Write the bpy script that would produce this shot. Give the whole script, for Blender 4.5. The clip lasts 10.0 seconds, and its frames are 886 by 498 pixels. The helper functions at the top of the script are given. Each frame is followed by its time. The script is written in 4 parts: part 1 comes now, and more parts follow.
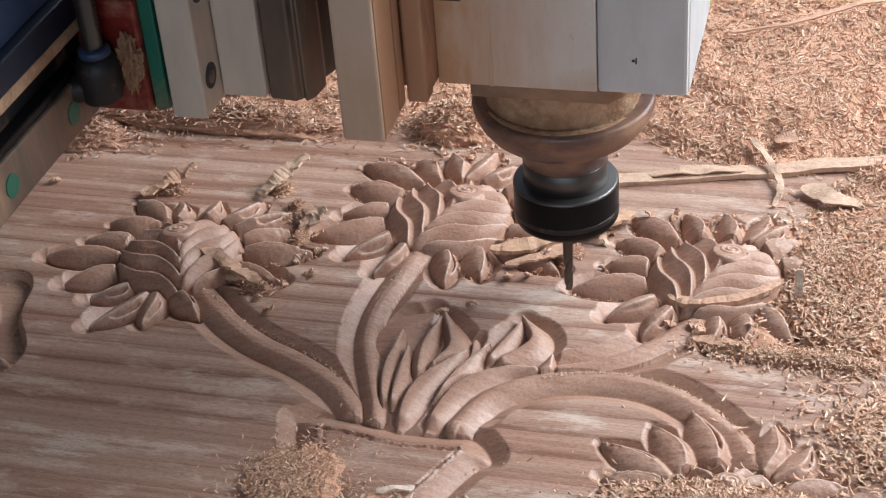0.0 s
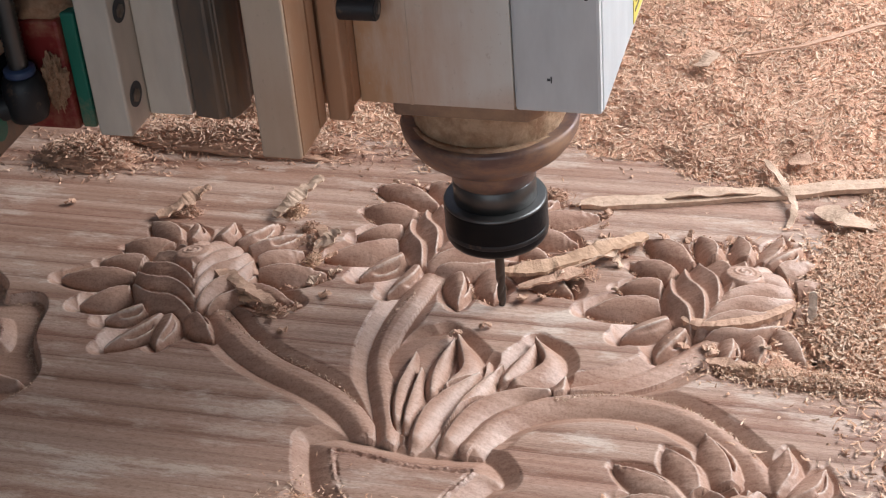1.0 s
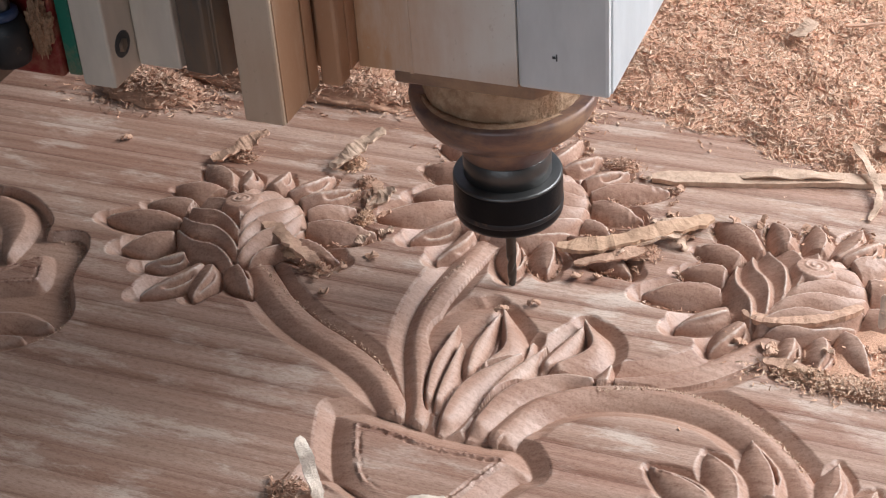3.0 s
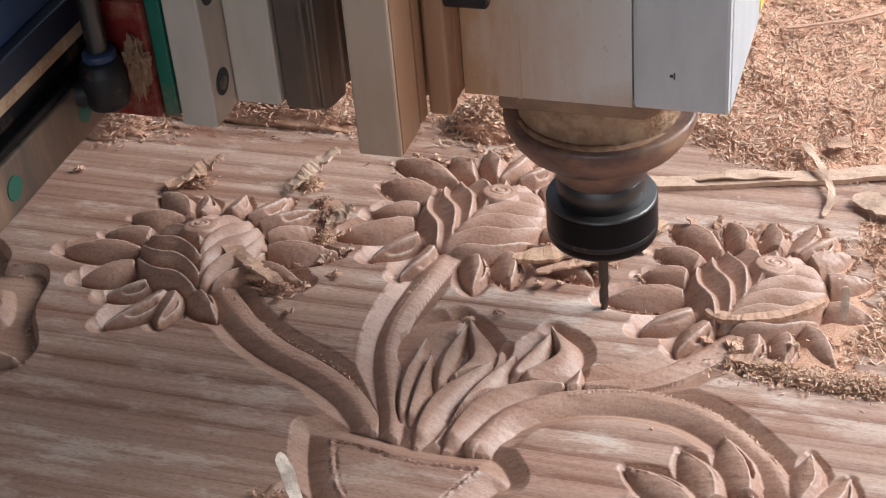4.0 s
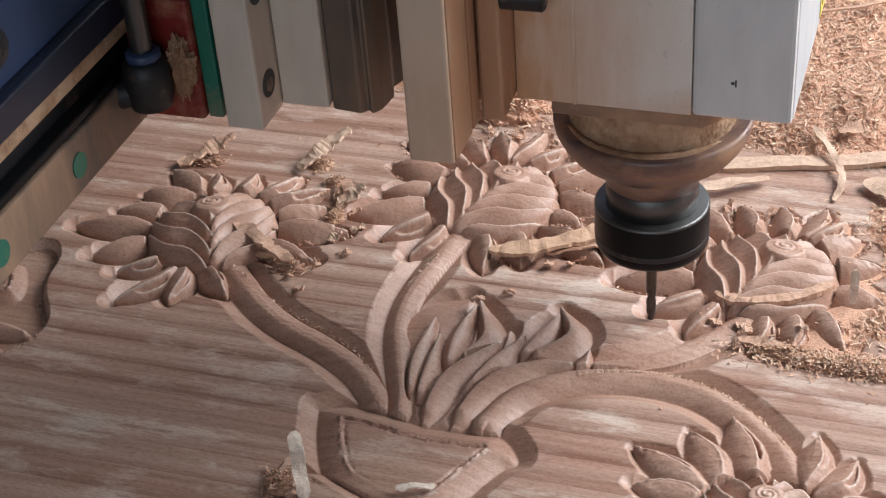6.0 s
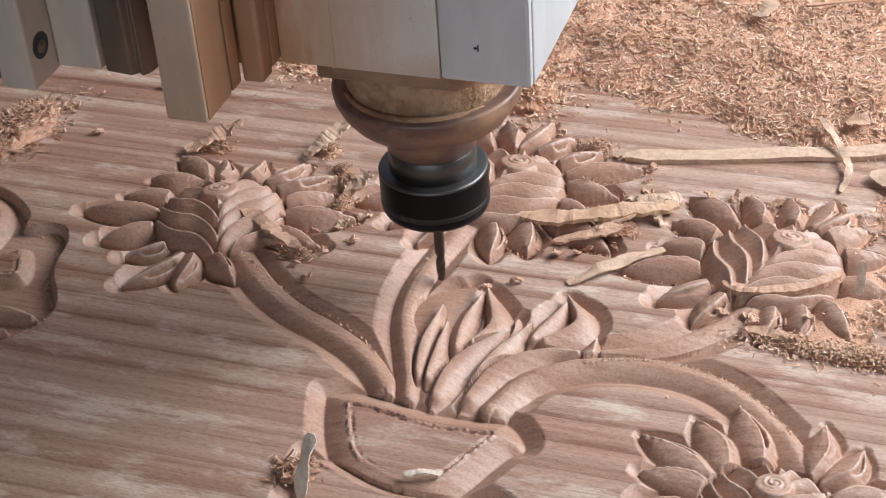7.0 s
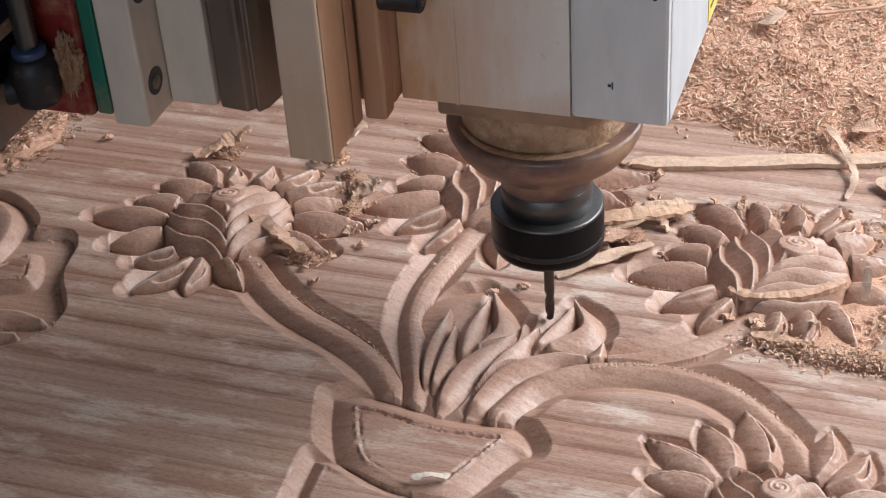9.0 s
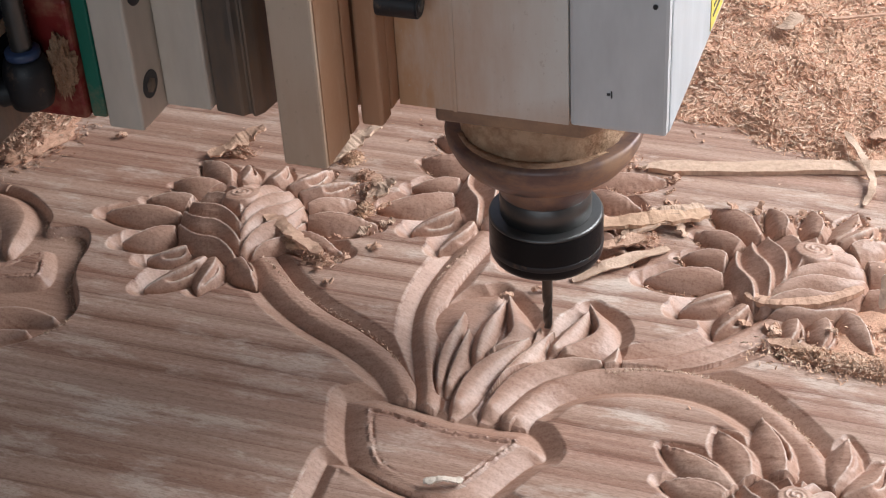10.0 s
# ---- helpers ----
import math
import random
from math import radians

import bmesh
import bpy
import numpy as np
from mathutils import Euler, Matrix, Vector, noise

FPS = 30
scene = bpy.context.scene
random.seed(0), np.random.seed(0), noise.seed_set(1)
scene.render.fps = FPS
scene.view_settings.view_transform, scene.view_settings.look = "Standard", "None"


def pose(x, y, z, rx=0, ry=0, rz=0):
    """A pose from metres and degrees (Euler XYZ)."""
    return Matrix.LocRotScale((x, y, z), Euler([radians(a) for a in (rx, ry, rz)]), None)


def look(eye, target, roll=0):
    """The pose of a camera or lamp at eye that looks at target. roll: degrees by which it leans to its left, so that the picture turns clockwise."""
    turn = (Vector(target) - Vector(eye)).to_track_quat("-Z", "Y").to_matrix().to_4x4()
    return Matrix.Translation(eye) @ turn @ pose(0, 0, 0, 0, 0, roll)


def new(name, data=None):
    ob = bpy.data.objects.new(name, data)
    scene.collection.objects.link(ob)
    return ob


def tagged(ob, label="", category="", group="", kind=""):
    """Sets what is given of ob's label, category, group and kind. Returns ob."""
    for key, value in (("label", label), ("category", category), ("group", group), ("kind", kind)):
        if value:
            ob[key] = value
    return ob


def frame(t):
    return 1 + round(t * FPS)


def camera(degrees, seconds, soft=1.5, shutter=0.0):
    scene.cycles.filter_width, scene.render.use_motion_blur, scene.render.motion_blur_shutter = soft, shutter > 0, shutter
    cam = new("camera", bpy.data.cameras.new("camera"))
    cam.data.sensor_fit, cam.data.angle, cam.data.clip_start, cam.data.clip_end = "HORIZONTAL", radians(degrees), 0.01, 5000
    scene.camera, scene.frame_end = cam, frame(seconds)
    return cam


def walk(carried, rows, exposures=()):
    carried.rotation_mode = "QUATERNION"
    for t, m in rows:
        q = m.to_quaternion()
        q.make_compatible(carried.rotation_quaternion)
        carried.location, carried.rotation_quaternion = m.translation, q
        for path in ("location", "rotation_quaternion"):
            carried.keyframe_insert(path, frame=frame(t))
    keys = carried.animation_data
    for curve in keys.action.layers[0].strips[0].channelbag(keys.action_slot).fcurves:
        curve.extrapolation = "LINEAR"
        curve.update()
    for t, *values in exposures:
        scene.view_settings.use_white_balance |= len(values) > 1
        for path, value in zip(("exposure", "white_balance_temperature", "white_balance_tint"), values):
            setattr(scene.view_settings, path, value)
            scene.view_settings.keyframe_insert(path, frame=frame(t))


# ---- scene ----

cam = camera(30.5, 10.0, 1.2)
PATH = [
    (0, (0.233, -0.682, 0.503), (-0.239, 0.902, -0.623), -4.7),
    (0.5, (0.235, -0.679, 0.506), (-0.257, 0.905, -0.611), -5.3),
    (1, (0.235, -0.682, 0.505), (-0.259, 0.91, -0.6), -5.0),
    (1.5, (0.243, -0.667, 0.501), (-0.233, 0.929, -0.606), -5.0),
    (1.7, (0.2424, -0.6525, 0.5041), (-0.2184, 0.9541, -0.6142), -4.56),
    (2, (0.227, -0.629, 0.498), (-0.256, 0.937, -0.649), -3.9),
    (2.3, (0.1540, -0.6328, 0.4982), (-0.2316, 0.9284, -0.6657), -4.34),
    (2.5, (0.133, -0.638, 0.499), (-0.215, 0.936, -0.685), -3.4),
    (2.8, (0.2246, -0.6329, 0.5009), (-0.3326, 0.8942, -0.6946), -0.10),
    (3, (0.257, -0.624, 0.498), (-0.373, 0.868, -0.676), -4.2),
    (3.2, (0.246, -0.62, 0.499), (-0.335, 0.889, -0.679), -4.3),
    (4.3, (0.242, -0.64, 0.495), (-0.311, 0.902, -0.653), -5.1),
    (4.5, (0.24, -0.638, 0.495), (-0.311, 0.9, -0.66), -4.8),
    (5, (0.241, -0.642, 0.495), (-0.32, 0.894, -0.657), -4.6),
    (5.5, (0.245, -0.641, 0.493), (-0.318, 0.893, -0.661), -4.8),
    (7, (0.239, -0.646, 0.491), (-0.317, 0.88, -0.676), -4.1),
    (7.5, (0.24, -0.647, 0.492), (-0.316, 0.881, -0.672), -4.1),
    (8, (0.242, -0.646, 0.489), (-0.315, 0.884, -0.673), -4.1),
    (8.5, (0.239, -0.649, 0.49), (-0.323, 0.879, -0.671), -3.9),
    (9, (0.24, -0.651, 0.491), (-0.325, 0.88, -0.664), -4.1),
    (9.5, (0.239, -0.647, 0.49), (-0.333, 0.882, -0.665), -4.1),
    (10, (0.235, -0.648, 0.489), (-0.339, 0.881, -0.665), -3.6),
]
walk(cam, [(t, look(eye, target, roll)) for t, eye, target, roll in PATH])

# ---- light ----
world = bpy.data.worlds.new("daylight")
scene.world = world
world.use_nodes = True
wt = world.node_tree
sky = wt.nodes.new("ShaderNodeTexSky")
sky.sky_type, sky.sun_disc = "NISHITA", False
sky.sun_elevation, sky.sun_rotation = radians(38), radians(95)
wt.links.new(sky.outputs[0], wt.nodes["Background"].inputs[0])
wt.nodes["Background"].inputs[1].default_value = 0.055

SUN = new("sun", bpy.data.lights.new("sun", "SUN"))
SUN.data.energy, SUN.data.angle, SUN.data.color = 0.5, radians(25), (1.0, 0.97, 0.93)
SUN.matrix_world = look((3.0, 0.9, 3.2), (0, 0, 0))

DOORWAY = new("doorway_light", bpy.data.lights.new("doorway_light", "AREA"))
DOORWAY.data.shape, DOORWAY.data.size, DOORWAY.data.size_y = "RECTANGLE", 1.1, 0.7
DOORWAY.data.energy, DOORWAY.data.color = 51, (0.905, 0.955, 1.0)
DOORWAY.matrix_world = look((1.01, 0.60, 0.86), (0.0, 0.0, 0.0))
BACKLIGHT = new("window_light", bpy.data.lights.new("window_light", "AREA"))
BACKLIGHT.data.shape, BACKLIGHT.data.size, BACKLIGHT.data.size_y = "RECTANGLE", 1.3, 1.2
BACKLIGHT.data.energy, BACKLIGHT.data.color = 14, (0.90, 0.95, 1.0)
BACKLIGHT.matrix_world = look((0.55, 2.36, 1.5), (0.1, 0.0, 0.1))
# Added fill lamp that brightens the machine's front faces; no known source.
FRONT = new("front_fill_light", bpy.data.lights.new("front_fill_light", "AREA"))
FRONT.data.shape, FRONT.data.size, FRONT.data.size_y = "RECTANGLE", 1.6, 0.9
FRONT.data.energy, FRONT.data.color = 12, (0.84, 0.92, 1.0)
FRONT.matrix_world = look((0.3, -2.12, 0.75), (0.0, 0.0, 0.25))
scene.view_settings.exposure = -0.31


# ---- materials ----
def material(name, rough=0.6, metal=0.0):
    m = bpy.data.materials.new(name)
    m.use_nodes = True
    b = m.node_tree.nodes["Principled BSDF"]
    b.inputs["Roughness"].default_value, b.inputs["Metallic"].default_value = rough, metal
    return m, m.node_tree, b


def node(t, kind, **kw):
    n = t.nodes.new("ShaderNode" + kind)
    for k, v in kw.items():
        n.inputs[k].default_value = v
    return n


def ramp(t, src, stops):
    r = t.nodes.new("ShaderNodeValToRGB")
    e = r.color_ramp.elements
    while len(e) < len(stops):
        e.new(0.5)
    for el, (p, c) in zip(e, stops):
        el.position, el.color = p, (*c, 1)
    t.links.new(src, r.inputs[0])
    return r.outputs[0]


def mixed(t, fac, a, b, mode="MIX"):
    n = t.nodes.new("ShaderNodeMix")
    n.data_type, n.blend_type = "RGBA", mode
    for sock, v in ((n.inputs[0], fac), (n.inputs[6], a), (n.inputs[7], b)):
        if isinstance(v, bpy.types.NodeSocket):
            t.links.new(v, sock)
        elif isinstance(v, (int, float)):
            sock.default_value = v
        else:
            sock.default_value = (*v, 1)
    return n.outputs[2]


def mapped(t, scale, rot=(0, 0, 0)):
    c = t.nodes.new("ShaderNodeTexCoord")
    m = node(t, "Mapping", Scale=scale, Rotation=rot)
    t.links.new(c.outputs["Object"], m.inputs[0])
    return m.outputs[0]


def noise_of(t, vec, scale, detail=4.0, rough=0.6):
    n = node(t, "TexNoise", Scale=scale, Detail=detail, Roughness=rough)
    if vec is not None:
        t.links.new(vec, n.inputs["Vector"])
    return n.outputs["Fac"]


def relief(t, b, height, distance, strength=0.6, base=None):
    n = node(t, "Bump", Strength=strength, Distance=distance)
    t.links.new(height, n.inputs["Height"])
    if base is not None:
        t.links.new(base, n.inputs["Normal"])
    t.links.new(n.outputs[0], b.inputs["Normal"])
    return n.outputs[0]


def carved_wood():
    m, t, b = material("carved_wood", 0.42)
    v1 = mapped(t, (2.2, 75, 30))
    v2 = mapped(t, (10, 420, 150))
    v3 = mapped(t, (7, 24, 24), (0, 0, 0.06))
    broad = noise_of(t, v1, 1.0, 3, 0.55)
    fine = noise_of(t, v2, 1.0, 4, 0.65)
    col = ramp(t, broad, [(0.25, (0.345, 0.205, 0.150)), (0.45, (0.44, 0.292, 0.226)), (0.62, (0.515, 0.368, 0.298)), (0.8, (0.375, 0.23, 0.170))])
    streak = ramp(t, fine, [(0.3, (0.76, 0.71, 0.69)), (0.55, (1, 1, 1)), (0.8, (1.08, 1.06, 1.04))])
    col = mixed(t, 0.6, col, streak, "MULTIPLY")
    lines = node(t, "TexWave", Scale=1.0, Distortion=2.2, Detail=2.0)
    lines.bands_direction = "Y"
    lines.inputs["Detail Scale"].default_value = 1.2
    t.links.new(mapped(t, (1.5, 22, 0)), lines.inputs["Vector"])
    col = mixed(t, 0.48, col, ramp(t, lines.outputs[1], [(0.0, (0.58, 0.47, 0.42)), (0.10, (0.86, 0.80, 0.77)), (0.35, (0.98, 0.96, 0.95)), (0.7, (1, 1, 1)), (1.0, (1.06, 1.05, 1.05))]), "MULTIPLY")
    scuff = ramp(t, noise_of(t, v3, 2.2, 6, 0.7), [(0.52, (0, 0, 0)), (0.60, (0.75, 0.75, 0.75)), (0.75, (1, 1, 1))])
    col = mixed(t, scuff, col, (0.62, 0.51, 0.44))
    bands = noise_of(t, mapped(t, (1.1, 20, 8), (0, 0, 0.03)), 1.0, 3, 0.5)
    col = mixed(t, 0.85, col, ramp(t, bands, [(0.36, (0.78, 0.62, 0.56)), (0.50, (0.98, 0.93, 0.90)), (0.62, (1.06, 1.05, 1.04))]), "MULTIPLY")
    steps = node(t, "TexWave", Scale=19.0, Distortion=0.9, Detail=2.0)
    steps.bands_direction, steps.wave_profile = "Y", "SAW"
    steps.inputs["Detail Scale"].default_value = 2.0
    t.links.new(mapped(t, (0.10, 1, 1)), steps.inputs["Vector"])
    plank = ramp(t, steps.outputs[1], [(0.0, (0.50, 0.38, 0.34)), (0.06, (0.74, 0.62, 0.58)), (0.30, (0.93, 0.88, 0.86)), (0.75, (1.10, 1.10, 1.10)), (1.0, (1.0, 0.97, 0.96))])
    col = mixed(t, ramp(t, noise_of(t, mapped(t, (2.5, 9, 5)), 1.0, 3, 0.5), [(0.35, (0.45, 0.45, 0.45)), (0.60, (1, 1, 1))]), col, mixed(t, 1.0, col, plank, "MULTIPLY"))
    speck = ramp(t, noise_of(t, mapped(t, (300, 900, 500)), 1.0, 3, 0.7), [(0.35, (0.60, 0.52, 0.48)), (0.52, (1, 1, 1))])
    col = mixed(t, 0.6, col, speck, "MULTIPLY")
    t.links.new(col, b.inputs["Base Color"])
    n1 = relief(t, b, lines.outputs[1], 0.0008, 0.35)
    n2 = relief(t, b, fine, 0.0009, 0.5, n1)
    relief(t, b, noise_of(t, mapped(t, (500, 1400, 900)), 1.0, 3, 0.7), 0.0006, 0.5, n2)
    return m


def chip_wood(name, a, c, d, rough=0.7, grain=500):
    m, t, b = material(name, rough)
    g = t.nodes.new("ShaderNodeNewGeometry")
    col = ramp(t, g.outputs["Random Per Island"], [(0.0, a), (0.5, c), (1.0, d)])
    n = noise_of(t, mapped(t, (1, 1, 1)), grain, 4, 0.65)
    col = mixed(t, 0.6, col, ramp(t, n, [(0.3, (0.6, 0.5, 0.45)), (0.6, (1.05, 1.03, 1.0))]), "MULTIPLY")
    t.links.new(col, b.inputs["Base Color"])
    relief(t, b, n, 0.0012, 0.7)
    return m


def dusty(name, col, rough, metal, dust=(0.42, 0.24, 0.14), lo=0.5, hi=0.75, scale=14.0, streak=(1, 1, 0.25)):
    """Paint or metal under wood dust."""
    m, t, b = material(name, rough, metal)
    fac = ramp(t, noise_of(t, mapped(t, streak), scale, 6, 0.7), [(lo, (0, 0, 0)), (hi, (1, 1, 1))])
    tone = ramp(t, noise_of(t, mapped(t, (1, 1, 0.3)), 60, 4, 0.6), [(0.3, tuple(c * 0.86 for c in col)), (0.7, tuple(min(1, c * 1.06) for c in col))])
    t.links.new(mixed(t, fac, tone, dust), b.inputs["Base Color"])
    rr = t.nodes.new("ShaderNodeMapRange")
    t.links.new(fac, rr.inputs[0])
    rr.inputs[3].default_value, rr.inputs[4].default_value = rough, 0.85
    t.links.new(rr.outputs[0], b.inputs["Roughness"])
    mm = t.nodes.new("ShaderNodeMapRange")
    t.links.new(fac, mm.inputs[0])
    mm.inputs[3].default_value, mm.inputs[4].default_value = metal, 0.0
    t.links.new(mm.outputs[0], b.inputs["Metallic"])
    relief(t, b, noise_of(t, mapped(t, (1, 1, 1)), 350, 5, 0.75), 0.0035 if rough > 0.88 else 0.0004, 0.8 if rough > 0.88 else 0.35)
    return m


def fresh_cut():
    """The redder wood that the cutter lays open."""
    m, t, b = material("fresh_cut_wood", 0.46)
    broad = noise_of(t, mapped(t, (6, 55, 40)), 1.0, 4, 0.6)
    fine = noise_of(t, mapped(t, (60, 500, 260)), 1.0, 4, 0.7)
    col = ramp(t, broad, [(0.25, (0.37, 0.200, 0.140)), (0.5, (0.455, 0.272, 0.200)), (0.75, (0.535, 0.355, 0.275))])
    col = mixed(t, 0.8, col, ramp(t, fine, [(0.3, (0.78, 0.71, 0.67)), (0.55, (1, 1, 1)), (0.8, (1.06, 1.05, 1.04))]), "MULTIPLY")
    speck = ramp(t, noise_of(t, mapped(t, (700, 900, 800)), 1.0, 3, 0.75), [(0.36, (0.60, 0.50, 0.45)), (0.52, (1, 1, 1))])
    col = mixed(t, 0.6, col, speck, "MULTIPLY")
    # Edge contrast put into the colour: convex ridges paler, broken up like torn fibre.
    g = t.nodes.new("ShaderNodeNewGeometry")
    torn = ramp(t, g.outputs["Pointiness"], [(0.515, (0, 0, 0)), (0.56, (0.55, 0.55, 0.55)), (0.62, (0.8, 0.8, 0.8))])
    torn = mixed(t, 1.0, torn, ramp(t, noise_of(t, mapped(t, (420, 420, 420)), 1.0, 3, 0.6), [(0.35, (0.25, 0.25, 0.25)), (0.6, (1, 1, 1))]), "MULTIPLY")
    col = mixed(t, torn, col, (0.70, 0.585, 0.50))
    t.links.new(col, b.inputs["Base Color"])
    n1 = relief(t, b, fine, 0.0005, 0.2)
    relief(t, b, noise_of(t, mapped(t, (900, 1300, 1100)), 1.0, 3, 0.7), 0.0004, 0.25, n1)
    return m


WOOD = carved_wood()
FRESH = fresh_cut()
CUTTER = dusty("dark_cutter_steel", (0.10, 0.085, 0.075), 0.35, 0.8, lo=0.6, hi=0.9, scale=40)
CHIP = chip_wood("chip_wood", (0.60, 0.335, 0.215), (0.71, 0.455, 0.315), (0.80, 0.60, 0.46))
SPLINTER = chip_wood("splinter_wood", (0.43, 0.225, 0.145), (0.54, 0.32, 0.22), (0.68, 0.48, 0.365), 0.7, 300)
PALE = chip_wood("pale_shaving", (0.55, 0.36, 0.255), (0.61, 0.42, 0.31), (0.68, 0.50, 0.385), 0.6, 260)
STRIP = chip_wood("torn_strip_wood", (0.56, 0.34, 0.22), (0.60, 0.38, 0.255), (0.64, 0.42, 0.29), 0.65, 180)
WHITISH = chip_wood("whitish_shaving", (0.66, 0.55, 0.46), (0.70, 0.59, 0.50), (0.74, 0.64, 0.55), 0.55, 260)
DUST = chip_wood("dust_bed", (0.66, 0.38, 0.255), (0.68, 0.40, 0.275), (0.70, 0.42, 0.295), 0.85, 700)
CREAM = dusty("cream_paint", (0.62, 0.545, 0.465), 0.45, 0.0, (0.42, 0.27, 0.17), 0.45, 0.80, 9)


def graded(name, base_tone, brown_tone, x0, x1, z0, z1, rough=0.42, metal=0.0):
    """Paint graded to a browner tone: strongest beside the slide and along the lower edge, in runs and smudges."""
    m, t, b = material(name, rough, metal)
    c = t.nodes.new("ShaderNodeTexCoord")
    xyz = t.nodes.new("ShaderNodeSeparateXYZ")
    t.links.new(c.outputs["Object"], xyz.inputs[0])
    def fall(sock, lo, hi):
        r = t.nodes.new("ShaderNodeMapRange")
        t.links.new(sock, r.inputs[0])
        r.inputs[1].default_value, r.inputs[2].default_value, r.inputs[3].default_value, r.inputs[4].default_value = lo, hi, 1.0, 0.0
        r.interpolation_type = "SMOOTHSTEP"
        return r.outputs[0]
    def calc(op, a, v):
        n = t.nodes.new("ShaderNodeMath")
        n.operation = op
        for sock, x in zip(n.inputs, (a, v)):
            if isinstance(x, (int, float)):
                sock.default_value = x
            else:
                t.links.new(x, sock)
        return n.outputs[0]
    runs = noise_of(t, mapped(t, (1, 1, 0.12)), 110, 5, 0.65)
    smudge = noise_of(t, mapped(t, (1, 1, 0.6)), 30, 5, 0.65)
    side = fall(xyz.outputs[0], x0, x1)
    low = calc("MULTIPLY", fall(xyz.outputs[2], z0, z1), 0.55)
    amount = calc("MAXIMUM", side, low)
    wear = calc("ADD", calc("MULTIPLY", calc("SUBTRACT", runs, 0.5), 0.9), calc("MULTIPLY", calc("SUBTRACT", smudge, 0.5), 1.1))
    soft = calc("MULTIPLY", wear, calc("ADD", amount, 0.12))
    fac = t.nodes.new("ShaderNodeClamp")
    t.links.new(calc("ADD", amount, soft), fac.inputs[0])
    speck = ramp(t, noise_of(t, mapped(t, (1, 1, 0.7)), 420, 3, 0.7), [(0.62, (0, 0, 0)), (0.72, (0.6, 0.6, 0.6))])
    col = mixed(t, fac.outputs[0], base_tone, brown_tone)
    col = mixed(t, speck, col, tuple(0.5 * (p + q) * 0.8 for p, q in zip(base_tone, brown_tone)))
    t.links.new(col, b.inputs["Base Color"])
    relief(t, b, noise_of(t, mapped(t, (1, 1, 1)), 300, 5, 0.7), 0.0003, 0.3)
    return m


HOUSING = graded("graded_cream_paint", (0.76, 0.735, 0.69), (0.52, 0.295, 0.165), -0.054, 0.046, 0.148, 0.172)
MOUNT = graded("graded_mount_paint", (0.64, 0.50, 0.38), (0.42, 0.235, 0.14), -0.054, 0.0, 0.148, 0.26, 0.36, 0.1)
SLIDE = graded("graded_slide_metal", (0.70, 0.585, 0.465), (0.50, 0.33, 0.22), -0.14, -0.062, 0.145, 0.30, 0.34, 0.25)
SEAL = dusty("dusty_seal_metal", (0.24, 0.15, 0.105), 0.45, 0.2, (0.42, 0.26, 0.16), 0.38, 0.64, 30, (1, 1, 1))
WHITE = dusty("white_paint", (0.68, 0.685, 0.69), 0.4, 0.0, lo=0.66, hi=1.0, scale=7)
BRONZE = dusty("dusty_cast_metal", (0.15, 0.095, 0.085), 0.30, 0.30, (0.36, 0.21, 0.13), 0.44, 0.66, 26, (1, 1, 2.0))
CAKED = dusty("caked_dust", (0.46, 0.27, 0.16), 0.9, 0.0, (0.64, 0.43, 0.28), 0.4, 0.6, 90, (1, 1, 1))
CRUST = dusty("brown_dust", (0.36, 0.19, 0.11), 0.9, 0.0, (0.52, 0.31, 0.19), 0.4, 0.6, 120, (1, 1, 1))
STEEL = dusty("brushed_steel", (0.12, 0.117, 0.115), 0.38, 0.85, lo=0.68, hi=0.95, scale=25)
BLACK = dusty("black_oxide", (0.006, 0.0065, 0.008), 0.34, 0.0, lo=0.78, hi=1.1, scale=30)
BLACK.node_tree.nodes["Principled BSDF"].inputs["Specular IOR Level"].default_value = 0.15
RAIL = dusty("oily_rail", (0.15, 0.13, 0.115), 0.4, 0.6, (0.26, 0.15, 0.085), 0.42, 0.66, 20)
BAR = dusty("dusty_bar", (0.15, 0.125, 0.105), 0.4, 0.5, (0.40, 0.25, 0.16), 0.40, 0.66, 18)
BLUE = dusty("blue_paint", (0.032, 0.055, 0.125), 0.42, 0.0, lo=0.72, hi=1.0, scale=12)
NAVY = dusty("dark_blue_paint", (0.012, 0.017, 0.035), 0.4, 0.0, lo=0.7, hi=1.0, scale=12)
RED = dusty("red_plastic", (0.20, 0.013, 0.011), 0.5, 0.0, lo=0.48, hi=0.75, scale=22, streak=(1, 1, 1))
GREEN = dusty("green_plastic", (0.012, 0.15, 0.10), 0.45, 0.0, lo=0.55, hi=0.85, scale=30, streak=(1, 1, 1))
RUBBER = dusty("black_plastic", (0.012, 0.012, 0.015), 0.5, 0.0, lo=0.58, hi=0.85, scale=40, streak=(1, 1, 1))
CONCRETE = dusty("concrete", (0.30, 0.29, 0.28), 0.85, 0.0, lo=0.45, hi=0.8, scale=2)
# Wall tone of the unseen room, set cool for the bounce it gives.
PLASTER = dusty("plaster", (0.33, 0.36, 0.39), 0.9, 0.0, lo=0.75, hi=1.2, scale=1.5)
YELLOW = dusty("yellow_label", (0.70, 0.55, 0.10), 0.5, 0.0, lo=0.7, hi=1.0, scale=20)
# Same white paint, dimmed and blued to offset the strong light on that side.
SIDE = dusty("dimmed_white_paint", (0.46, 0.48, 0.50), 0.5, 0.0, lo=0.66, hi=1.0, scale=7)
INK_AND_HOLE = dusty("ink_and_hole_dark", (0.05, 0.05, 0.055), 0.6, 0.0, lo=0.8, hi=1.0)


